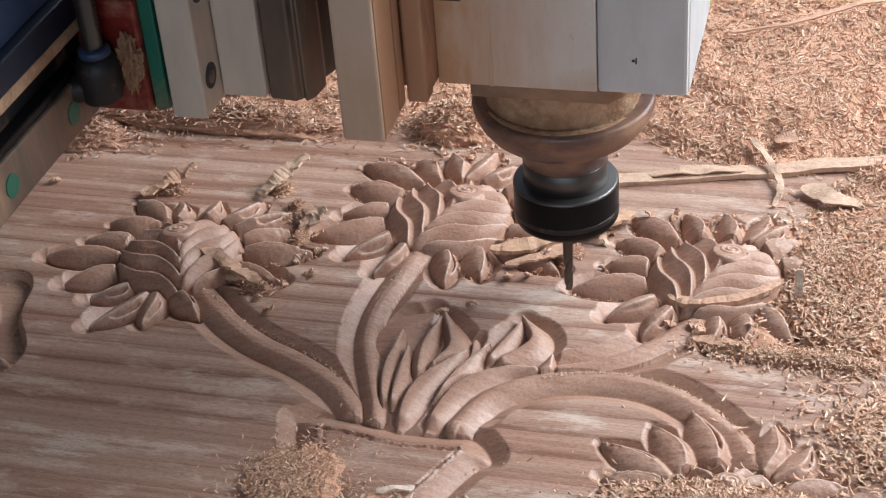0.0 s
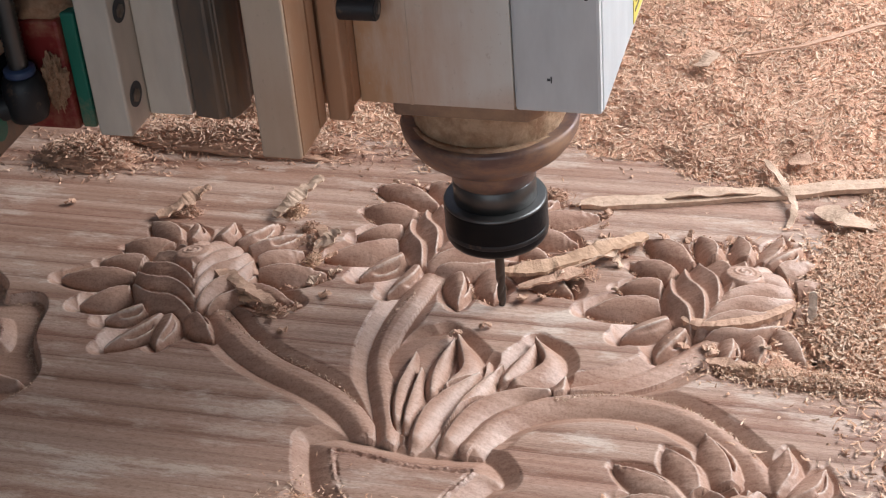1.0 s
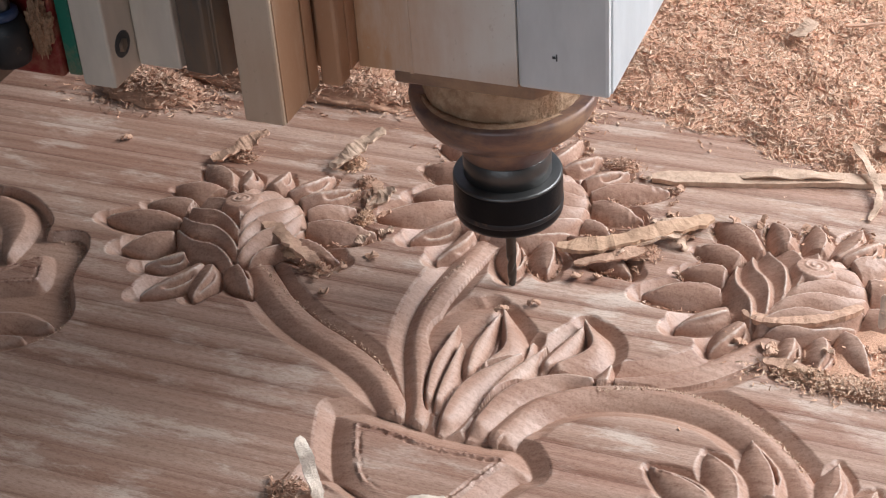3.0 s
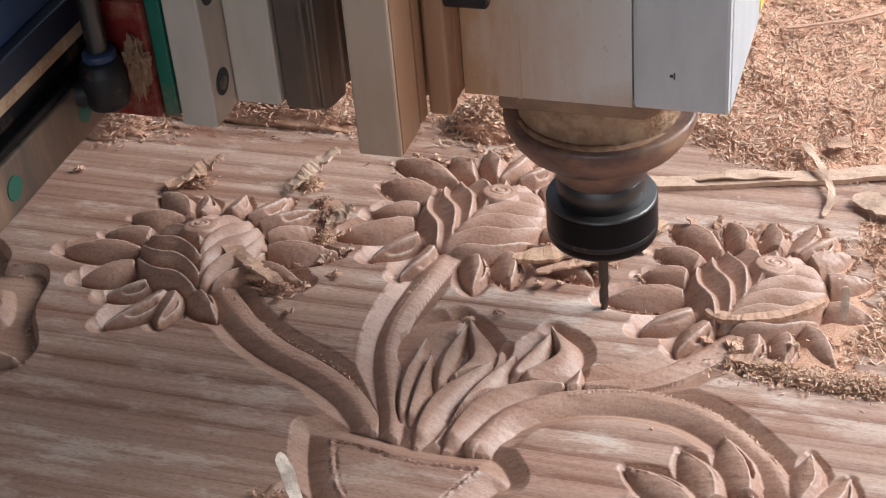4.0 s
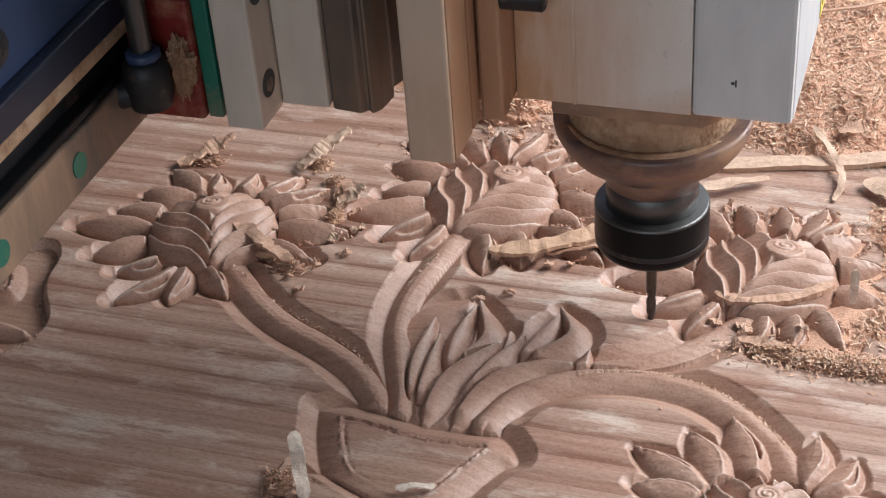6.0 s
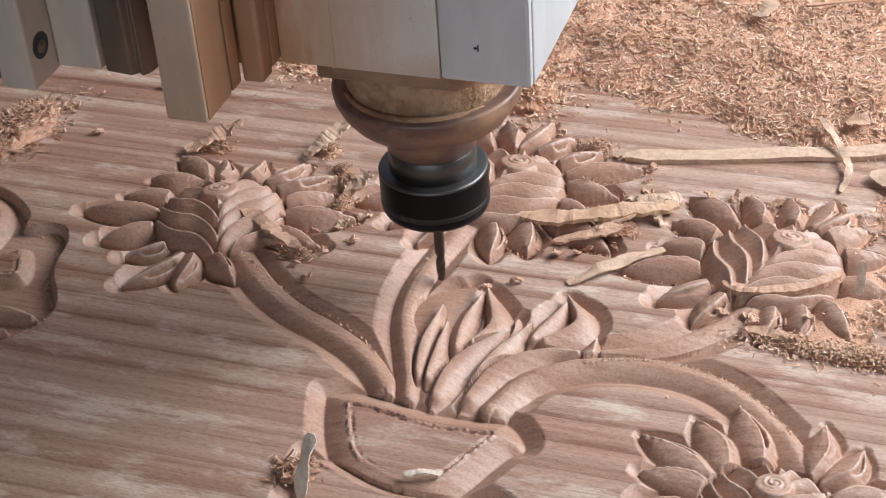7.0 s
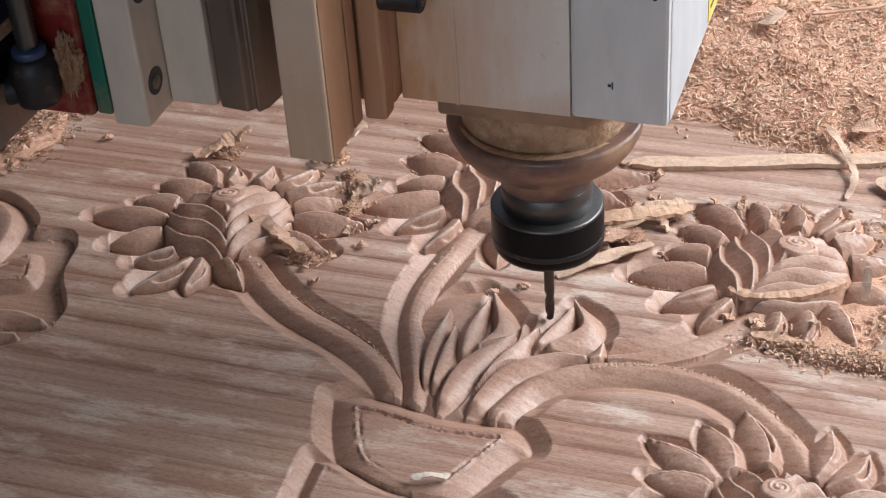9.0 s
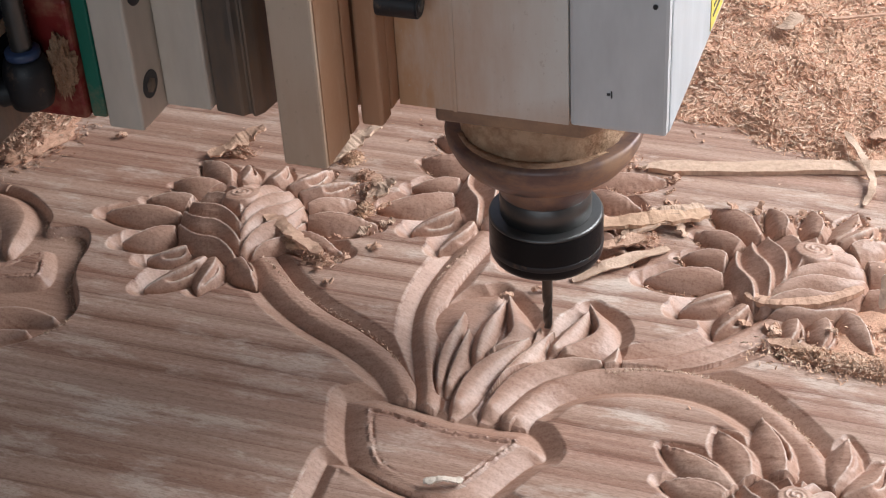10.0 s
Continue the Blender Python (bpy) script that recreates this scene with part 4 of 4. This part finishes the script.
def sliver(name, pts, w, mat, label, thick=0.0012, seed=1, rough=0.35, at=None, twist=0.25):
    """A torn strip of wood along a line in space, ragged at its edges; points in metres from its own origin."""
    rng = random.Random(seed)
    bm = bmesh.new()
    line = [Vector(p) for p in pts]
    fine = []
    for k in range(len(line) - 1):
        for f in range(9):
            fine.append(line[k].lerp(line[k + 1], f / 9))
    fine.append(line[-1])
    prev = None
    n = len(fine)
    for k, p in enumerate(fine):
        d = (fine[min(k + 1, n - 1)] - fine[max(k - 1, 0)]).normalized()
        side = d.cross(Vector((0, 0, 1))).normalized()
        up = side.cross(d)
        end = min(1, 7 * min(k, n - 1 - k) / n + 0.45)
        el = w / 2 * end * (1 + rough * noise.noise(Vector((k * 0.45, seed * 3.7, 0))) + 0.3 * rough * rng.uniform(-1, 1))
        er = w / 2 * end * (1 + rough * noise.noise(Vector((k * 0.45, seed * 3.7, 9))) + 0.3 * rough * rng.uniform(-1, 1))
        tw = twist * math.sin(k * 0.35 + seed)
        a, b = side * math.cos(tw) + up * math.sin(tw), up * math.cos(tw) - side * math.sin(tw)
        cup = w * 0.12 * noise.noise(Vector((k * 0.2, seed * 1.3, 4)))
        th = thick * (0.85 + 1.1 * rough * noise.noise(Vector((k * 0.6, seed * 2.1, 7))))
        ring = [bm.verts.new(p + a * (el if s1 < 0 else er) * s1 + b * (th * s2 + cup * s1 * s1)) for s1, s2 in ((-1, -0.4), (0.05, -0.5), (1, -0.4), (1, 0.45), (0.1, 0.55), (-1, 0.45))]
        if prev:
            for i in range(6):
                bm.faces.new((prev[i], prev[(i + 1) % 6], ring[(i + 1) % 6], ring[i]))
        else:
            bm.faces.new(ring[::-1])
        prev = ring
    bm.faces.new(prev)
    ob = mesh_ob(name, bm, mat)
    if at:
        ob.location = at
    tagged(ob, label, "wood shaving")
    return ob


def clump(name, x, y, rx, ry, rz, n, label, seed, mat=None, lumps=True, long=(0.002, 0.0085), wide=(0.0005, 0.0014)):
    """A heap: a lumpy dust core under many shavings, one thing at its own origin."""
    rng = np.random.RandomState(seed)
    n = int(n * 4.2)
    h = new(name)
    tagged(h, label, "wood shavings")
    bm = bmesh.new()
    bmesh.ops.create_icosphere(bm, subdivisions=5, radius=1)
    for v in bm.verts:
        f = 1 + 0.30 * noise.noise(v.co * 2.3 + Vector((seed, 0, 0))) + 0.16 * noise.noise(v.co * 6) + 0.07 * noise.noise(v.co * 15)
        v.co = Vector((v.co.x * rx * 0.9 * f, v.co.y * ry * 0.9 * f, max(-0.0006, v.co.z * rz * 0.6 * f)))
    mesh_ob("dust_core", bm, mat or DUST, h, "", True)
    a, r = rng.uniform(0, 2 * np.pi, n), np.abs(rng.normal(0, 0.66, n))
    px, py = r * np.cos(a) * rx, r * np.sin(a) * ry
    pz = rz * 0.78 * np.sqrt(np.clip(1 - np.minimum(r, 1) ** 2, 0, 1)) + rng.uniform(0.0003, 0.0018, n)
    o = ribbons("chip_cover", np.column_stack([px, py, pz]), mat or CHIP, seed + 1, long, wide, 2.0, 0.22, 5)
    o.parent = h
    tagged(o, kind="stuff")
    h.location = (x, y, 0.0)
    return h


dust_bed()
loose_chips()
splinters()

# long torn strip and slivers on the board
sliver("torn_strip", [(0.078, 0.100, 0.0012), (0.10, 0.105, 0.0016), (0.13, 0.112, 0.0014), (0.163, 0.121, 0.0018), (0.19, 0.127, 0.0016), (0.225, 0.137, 0.003), (0.27, 0.146, 0.004)], 0.0105, PALE, "long pale torn strip lying along the board", 0.0040, 3, 0.08, None, 0.04)
sliver("curled_shaving", [(0.196, 0.091, 0.0015), (0.1985, 0.102, 0.003), (0.198, 0.113, 0.004), (0.1935, 0.124, 0.006), (0.187, 0.136, 0.008), (0.178, 0.149, 0.010)], 0.0040, PALE, "pale curled shaving beside the torn strip", 0.0008, 5)
sliver("thin_branch", [(0.155, 0.262, 0.020), (0.19, 0.276, 0.021), (0.235, 0.305, 0.024), (0.28, 0.325, 0.022)], 0.0035, SPLINTER, "thin brown twig lying on sawdust", 0.0015, 6)
sliver("flat_chip", [(0.128, 0.245, 0.0185), (0.136, 0.262, 0.021)], 0.011, PALE, "flat pale chip on the sawdust", 0.0008, 7)
sliver("bark_chip", [(0.192, 0.148, 0.009), (0.204, 0.153, 0.011)], 0.011, SPLINTER, "brown bark chip on the sawdust", 0.001, 8)
sliver("bent_shaving", [(0.212, 0.112, 0.004), (0.226, 0.098, 0.006), (0.250, 0.090, 0.006)], 0.012, PALE, "broad bent shaving on the sawdust", 0.0008, 9)
# slivers torn up round the left flower
sliver("torn_sliver", [(-0.166, 0.050, 0.003), (-0.156, 0.060, 0.006), (-0.149, 0.068, 0.008), (-0.142, 0.076, 0.011)], 0.0105, SPLINTER, "torn brown sliver beside the lotus flower", 0.0018, 12, 0.5)
sliver("torn_sliver", [(-0.096, 0.060, 0.003), (-0.089, 0.072, 0.008), (-0.083, 0.082, 0.010), (-0.076, 0.092, 0.013)], 0.0090, PALE, "torn pale sliver beside the lotus flower", 0.0018, 13, 0.5)
sliver("torn_sliver", [(-0.110, 0.000, 0.006), (-0.096, -0.008, 0.007), (-0.082, -0.018, 0.006), (-0.066, -0.026, 0.005)], 0.0072, SPLINTER, "broad torn sliver across the lotus flower", 0.0024, 14, 0.5)
sliver("torn_sliver", [(-0.063, 0.036, 0.003), (-0.055, 0.036, 0.006), (-0.050, 0.042, 0.010)], 0.009, PALE, "pale torn sliver between two flowers", 0.0016, 15, 0.5)
sliver("torn_sliver", [(-0.060, 0.028, 0.002), (-0.058, 0.040, 0.006), (-0.064, 0.050, 0.006)], 0.006, SPLINTER, "brown torn sliver between two flowers", 0.0014, 16, 0.5)
sliver("torn_sliver", [(0.095, 0.055, 0.003), (0.106, 0.060, 0.005), (0.116, 0.066, 0.003)], 0.009, PALE, "pale torn sliver beside the lotus flower", 0.0018, 17, 0.5)
sliver("torn_sliver", [(0.080, 0.030, 0.003), (0.095, 0.042, 0.006), (0.108, 0.050, 0.006)], 0.008, PALE, "pale torn sliver beside the lotus flower", 0.0018, 18, 0.4)
sliver("torn_sliver", [(0.060, 0.013, 0.002), (0.078, 0.022, 0.004), (0.092, 0.030, 0.005)], 0.007, SPLINTER, "brown torn sliver beside the lotus flower", 0.0016, 19, 0.5)
sliver("torn_sliver", [(0.150, -0.003, 0.002), (0.158, -0.008, 0.0035), (0.170, -0.009, 0.0045), (0.184, -0.004, 0.005), (0.196, 0.004, 0.005), (0.204, 0.013, 0.004)], 0.0060, SPLINTER, "thick torn ledge along the lotus flower", 0.0040, 20, 0.25, None, 0.08)
sliver("torn_sliver", [(0.166, -0.034, 0.001), (0.182, -0.038, 0.003), (0.205, -0.044, 0.002)], 0.006, SPLINTER, "brown torn sliver beside the lotus flower", 0.0014, 21, 0.6)
for k, (x, y, rx, ry) in enumerate(((-0.152, 0.060, 0.010, 0.005), (-0.086, 0.070, 0.007, 0.006), (-0.068, -0.026, 0.009, 0.004), (-0.086, -0.016, 0.010, 0.004), (-0.064, 0.042, 0.004, 0.006), (-0.060, 0.022, 0.004, 0.006), (-0.072, 0.054, 0.005, 0.005), (0.102, 0.060, 0.010, 0.007), (0.088, 0.034, 0.012, 0.007), (0.190, -0.040, 0.018, 0.005), (0.060, 0.108, 0.010, 0.006))):
    tuft = clump("torn_tuft", x, y, rx, ry, 0.0036, 80, "shaggy tuft of torn orange-brown wood fibres", 70 + k, (SPLINTER, STRIP)[k % 2], True, (0.001, 0.0042), (0.0003, 0.0009))
    tuft.location.z = max(0.0, surface(x, y) - 0.002)
    tuft["group"] = "tufts round the flowers"
FRINGE = [(-122, -2, -38, 58, 78, 10), (18, 58, -55, 42, 84, 11), (18, 58, 70, 150, 74, 5), (173, 19, 95, 190, 70, 6), (173, 19, -120, -60, 55, 5)]
for cx, cy, a0, a1, reach, count in FRINGE:
    rng = random.Random(int(cx + a0 * 3 + 900))
    for k in range(count):
        ang = radians(a0 + (a1 - a0) * (k + rng.uniform(0, 0.8)) / count)
        d = (reach + rng.uniform(-14, 2)) * 0.001
        c, q = math.cos(ang), math.sin(ang)
        x, y = cx * 0.001 + c * d, cy * 0.001 + q * d
        L, up = rng.uniform(0.004, 0.009), rng.uniform(0.001, 0.005)
        lean = ang + rng.uniform(-1.2, 1.2)
        u, w = math.cos(lean) * L, math.sin(lean) * L
        mat, tone = (PALE, "pale") if rng.random() < 0.45 else (SPLINTER, "brown")
        ob = sliver("torn_splinter", [(-u * 0.5, -w * 0.5, 0), (0, 0, up * 0.55), (u * 0.5, w * 0.5, up)], rng.uniform(0.0022, 0.0052), mat, "small %s splinter torn up at a carved petal" % tone, 0.0012, rng.randint(1, 999), 0.55, (x, y, surface(x, y) + 0.0002), 0.5)
        ob["group"] = "splinters round the flowers"

sliver("upright_sliver", [(0.2145, 0.004, 0.001), (0.2150, 0.006, 0.010), (0.2145, 0.0075, 0.019)], 0.0042, WHITISH, "small white upright sliver in the chips", 0.0008, 22, 0.2)
sliver("vase_chip", [(0.040, -0.171, 0.003), (0.048, -0.168, 0.004), (0.056, -0.165, 0.002)], 0.0036, WHITISH, "small pale chip lying on the carved vase", 0.0012, 23, 0.4)
for k, (x, y) in enumerate(((-0.212, 0.118), (-0.190, 0.129), (0.050, -0.024), (0.036, -0.033), (-0.228, 0.060), (0.168, -0.030))):
    sliver("wood_crumb", [(-0.003, -0.001, 0.001), (0, 0, 0.003), (0.003, 0.002, 0.001)], 0.003, SPLINTER, "brown wood crumb lying on the board", 0.0015, 40 + k, 0.5, (x, y, 0.0004))

clump("shaving_nest", 0.000, 0.152, 0.026, 0.020, 0.022, 420, "curly nest of brown wood shavings", 51)
clump("chip_heap", 0.222, -0.043, 0.040, 0.0070, 0.0040, 900, "heap of orange wood chips beside the flower", 52, None, True, (0.0010, 0.0045), (0.0003, 0.0009))
BACK_A = clump("shaving_row", -0.150, 0.140, 0.085, 0.016, 0.016, 700, "row of torn shavings along the board", 53, SPLINTER)
BACK_B = clump("shaving_heap", -0.238, 0.112, 0.034, 0.016, 0.017, 420, "small heap of torn shavings", 54, SPLINTER)
# chips that are blown away as the work goes on
VASE_A = clump("blown_heap", 0.000, -0.170, 0.024, 0.028, 0.0065, 620, "heap of sawdust blown off the vase", 55, None, True, (0.0010, 0.0042), (0.0003, 0.0009))
VASE_B = clump("blown_heap", 0.060, -0.190, 0.046, 0.020, 0.008, 420, "heap of sawdust blown off the vase", 56, None, True, (0.0010, 0.0042), (0.0003, 0.0009))
SIDE_A = clump("blown_heap", 0.238, 0.020, 0.036, 0.062, 0.008, 1900, "heap of chips blown off the flower", 57)
SIDE_B = clump("blown_heap", 0.262, -0.085, 0.044, 0.034, 0.005, 1300, "heap of chips blown off the board", 58)
BLOOM = clump("blown_heap", 0.196, -0.176, 0.060, 0.022, 0.010, 1300, "heap of curled chips over the low flower", 60)
SPARK = sliver("long_sliver", [(-0.020, -0.019, 0.001), (-0.006, -0.006, 0.003), (0.006, 0.006, 0.003), (0.021, 0.020, 0.001)], 0.0075, PALE, "long flat pale sliver lying on the board", 0.0010, 25, 0.15)
STRAND = sliver("long_sliver", [(-0.036, -0.014, 0.0025), (-0.020, -0.012, 0.004), (-0.006, -0.006, 0.0055), (0.010, 0.005, 0.0065), (0.024, 0.016, 0.0065), (0.036, 0.028, 0.005)], 0.0105, STRIP, "long torn strand beside the flower", 0.0030, 26, 0.30, None, 0.12)
SHARD = sliver("upright_shard", [(-0.004, -0.006, 0.0), (-0.002, -0.003, 0.010), (0.001, 0.000, 0.021), (0.004, 0.004, 0.028)], 0.0062, WHITISH, "pale shard standing beside the vase", 0.0010, 27, 0.18)
SHARD_HEAP = clump("shard_heap", 0.0, 0.0, 0.010, 0.008, 0.004, 45, "little heap of shavings beside the vase", 59, SPLINTER)


# ---- what moves ----
TRAVEL = [(0, 97, 0), (0.1, 91, -1), (0.2, 73, -1), (0.3, 57, -1), (0.4, 42, -2), (0.5, 35, -1), (0.7, 31, -1), (0.8, 34, -1), (0.9, 43, 0), (1.0, 54, -1), (1.1, 69, 0), (1.2, 85, 0), (1.3, 99, 0), (1.4, 104, -1), (1.5, 109, -4), (1.6, 114, -7), (1.7, 115, -12), (1.8, 107, -13),
          (1.9, 101, -10), (2.0, 95, -7), (2.1, 87, -9), (2.2, 75, -10), (2.3, 47, -6), (2.4, 30, -2), (2.5, 18, -4), (2.6, 18, -10), (2.7, 16, -14), (2.8, 14, -11), (2.9, 18, -8), (3.0, 34, -9), (3.1, 58, -5), (3.2, 66, -5), (3.45, 97, -5), (3.75, 108, -6), (4.05, 92, -7),
          (4.3, 50, -8), (4.4, 34, -11), (4.5, 21, -13), (4.6, 12, -16), (4.7, 10, -19), (4.9, 14, -18), (5.0, 23, -16), (5.1, 40, -17), (5.2, 56, -17), (5.3, 71, -17), (5.4, 88, -18), (5.5, 105, -19), (5.6, 117, -22), (5.7, 124, -26), (5.9, 126, -26), (6.2, 95, -25), (6.5, 35, -25),
          (6.8, 9, -25), (7.0, 12, -28), (7.2, 15, -28), (7.5, 60, -27), (7.6, 72, -29), (8.0, 69, -33), (8.3, 47, -37), (8.6, 52, -38), (9.0, 69, -43), (9.3, 52, -45), (9.6, 55, -49), (10.0, 62, -49)]


def slide(thing, rows):
    """Rows of seconds, x, y, z in metres and a turn in degrees."""
    walk(thing, [(t, pose(x, y, z, 0, 0, a)) for t, x, y, z, a in rows])


def motions():
    walk(HEAD, [(t, pose(x / 1000, y / 1000, 0)) for t, x, y in TRAVEL])
    walk(BEAM, [(t, pose(x / 1000, 0, 0)) for t, x, y in TRAVEL])
    slide(VASE_A, [(0, 0.000, -0.170, 0, 0), (0.6, 0.000, -0.178, 0, 5), (1.1, -0.002, -0.205, 0, 15), (1.6, -0.03, -0.29, 0, 40), (10, -0.06, -0.34, 0, 50)])
    slide(VASE_B, [(0, 0.060, -0.190, 0, 0), (0.5, 0.060, -0.205, 0, 5), (1.0, 0.055, -0.235, 0, 15), (1.6, 0.03, -0.33, 0, 40), (10, 0.02, -0.36, 0, 50)])
    slide(BLOOM, [(0, 0.198, -0.158, -0.002, 0), (0.5, 0.198, -0.168, -0.001, 2), (1.0, 0.197, -0.176, 0, 4), (1.5, 0.192, -0.200, 0, 10), (2.2, 0.17, -0.30, 0, 30), (10, 0.16, -0.34, 0, 40)])
    slide(SIDE_A, [(0, 0.242, 0.020, 0, 0), (1.6, 0.246, 0.020, 0, 2), (2.1, 0.262, 0.024, 0, 6), (2.5, 0.292, 0.030, 0, 12), (10, 0.300, 0.030, 0, 14)])
    slide(SIDE_B, [(0, 0.282, -0.095, 0, 0), (0.7, 0.300, -0.100, 0, 3), (1.5, 0.315, -0.105, 0, 12), (2.3, 0.40, -0.14, 0, 40), (10, 0.42, -0.15, 0, 45)])
    slide(BACK_A, [(0, -0.150, 0.142, 0, 0), (4.6, -0.150, 0.142, 0, 0), (5.2, -0.160, 0.160, 0, 4), (5.8, -0.19, 0.185, 0, 10), (10, -0.20, 0.190, 0, 10)])
    slide(BACK_B, [(0, -0.238, 0.112, 0, 0), (5.0, -0.240, 0.110, 0, 0), (5.8, -0.262, 0.085, 0, 40), (6.8, -0.275, 0.050, 0, 75), (10, -0.275, 0.048, 0, 78)])
    slide(SPARK, [(0, 0.150, 0.118, 0.0022, -31), (5.6, 0.150, 0.118, 0.0022, -31), (6.4, 0.110, 0.030, 0.004, 5), (6.8, 0.096, 0.000, 0, 0), (7.3, 0.094, 0.002, 0, 0), (7.6, 0.085, 0.008, 0, 0), (10, 0.084, 0.008, 0, 0)])
    slide(STRAND, [(0, 0.085, 0.040, 0, 0), (4.2, 0.080, 0.036, 0, 0), (4.6, 0.066, 0.018, 0, 0), (5.7, 0.066, 0.018, 0, 0), (6.8, 0.074, 0.036, 0, -14), (10, 0.078, 0.040, 0, -14)])
    slide(SHARD, [(0, -0.010, -0.275, 0, 95), (1.8, -0.008, -0.245, 0, 95), (2.5, -0.004, -0.178, 0, 95), (4.5, -0.003, -0.174, 0, 95), (5.5, -0.003, -0.174, 0, 90), (7.0, 0.002, -0.186, 0, 20), (8.0, 0.002, -0.186, 0, 20), (8.3, -0.02, -0.215, 0, 50), (8.7, -0.05, -0.27, 0, 80), (10, -0.05, -0.28, 0, 80)])
    slide(SHARD_HEAP, [(0, -0.018, -0.262, 0, 0), (1.8, -0.014, -0.240, 0, 0), (2.5, -0.012, -0.186, 0, 0), (4.5, -0.012, -0.176, 0, 0), (8.0, -0.006, -0.180, 0, 20), (8.3, -0.02, -0.21, 0, 50), (8.7, -0.04, -0.28, 0, 80), (10, -0.04, -0.29, 0, 80)])


motions()
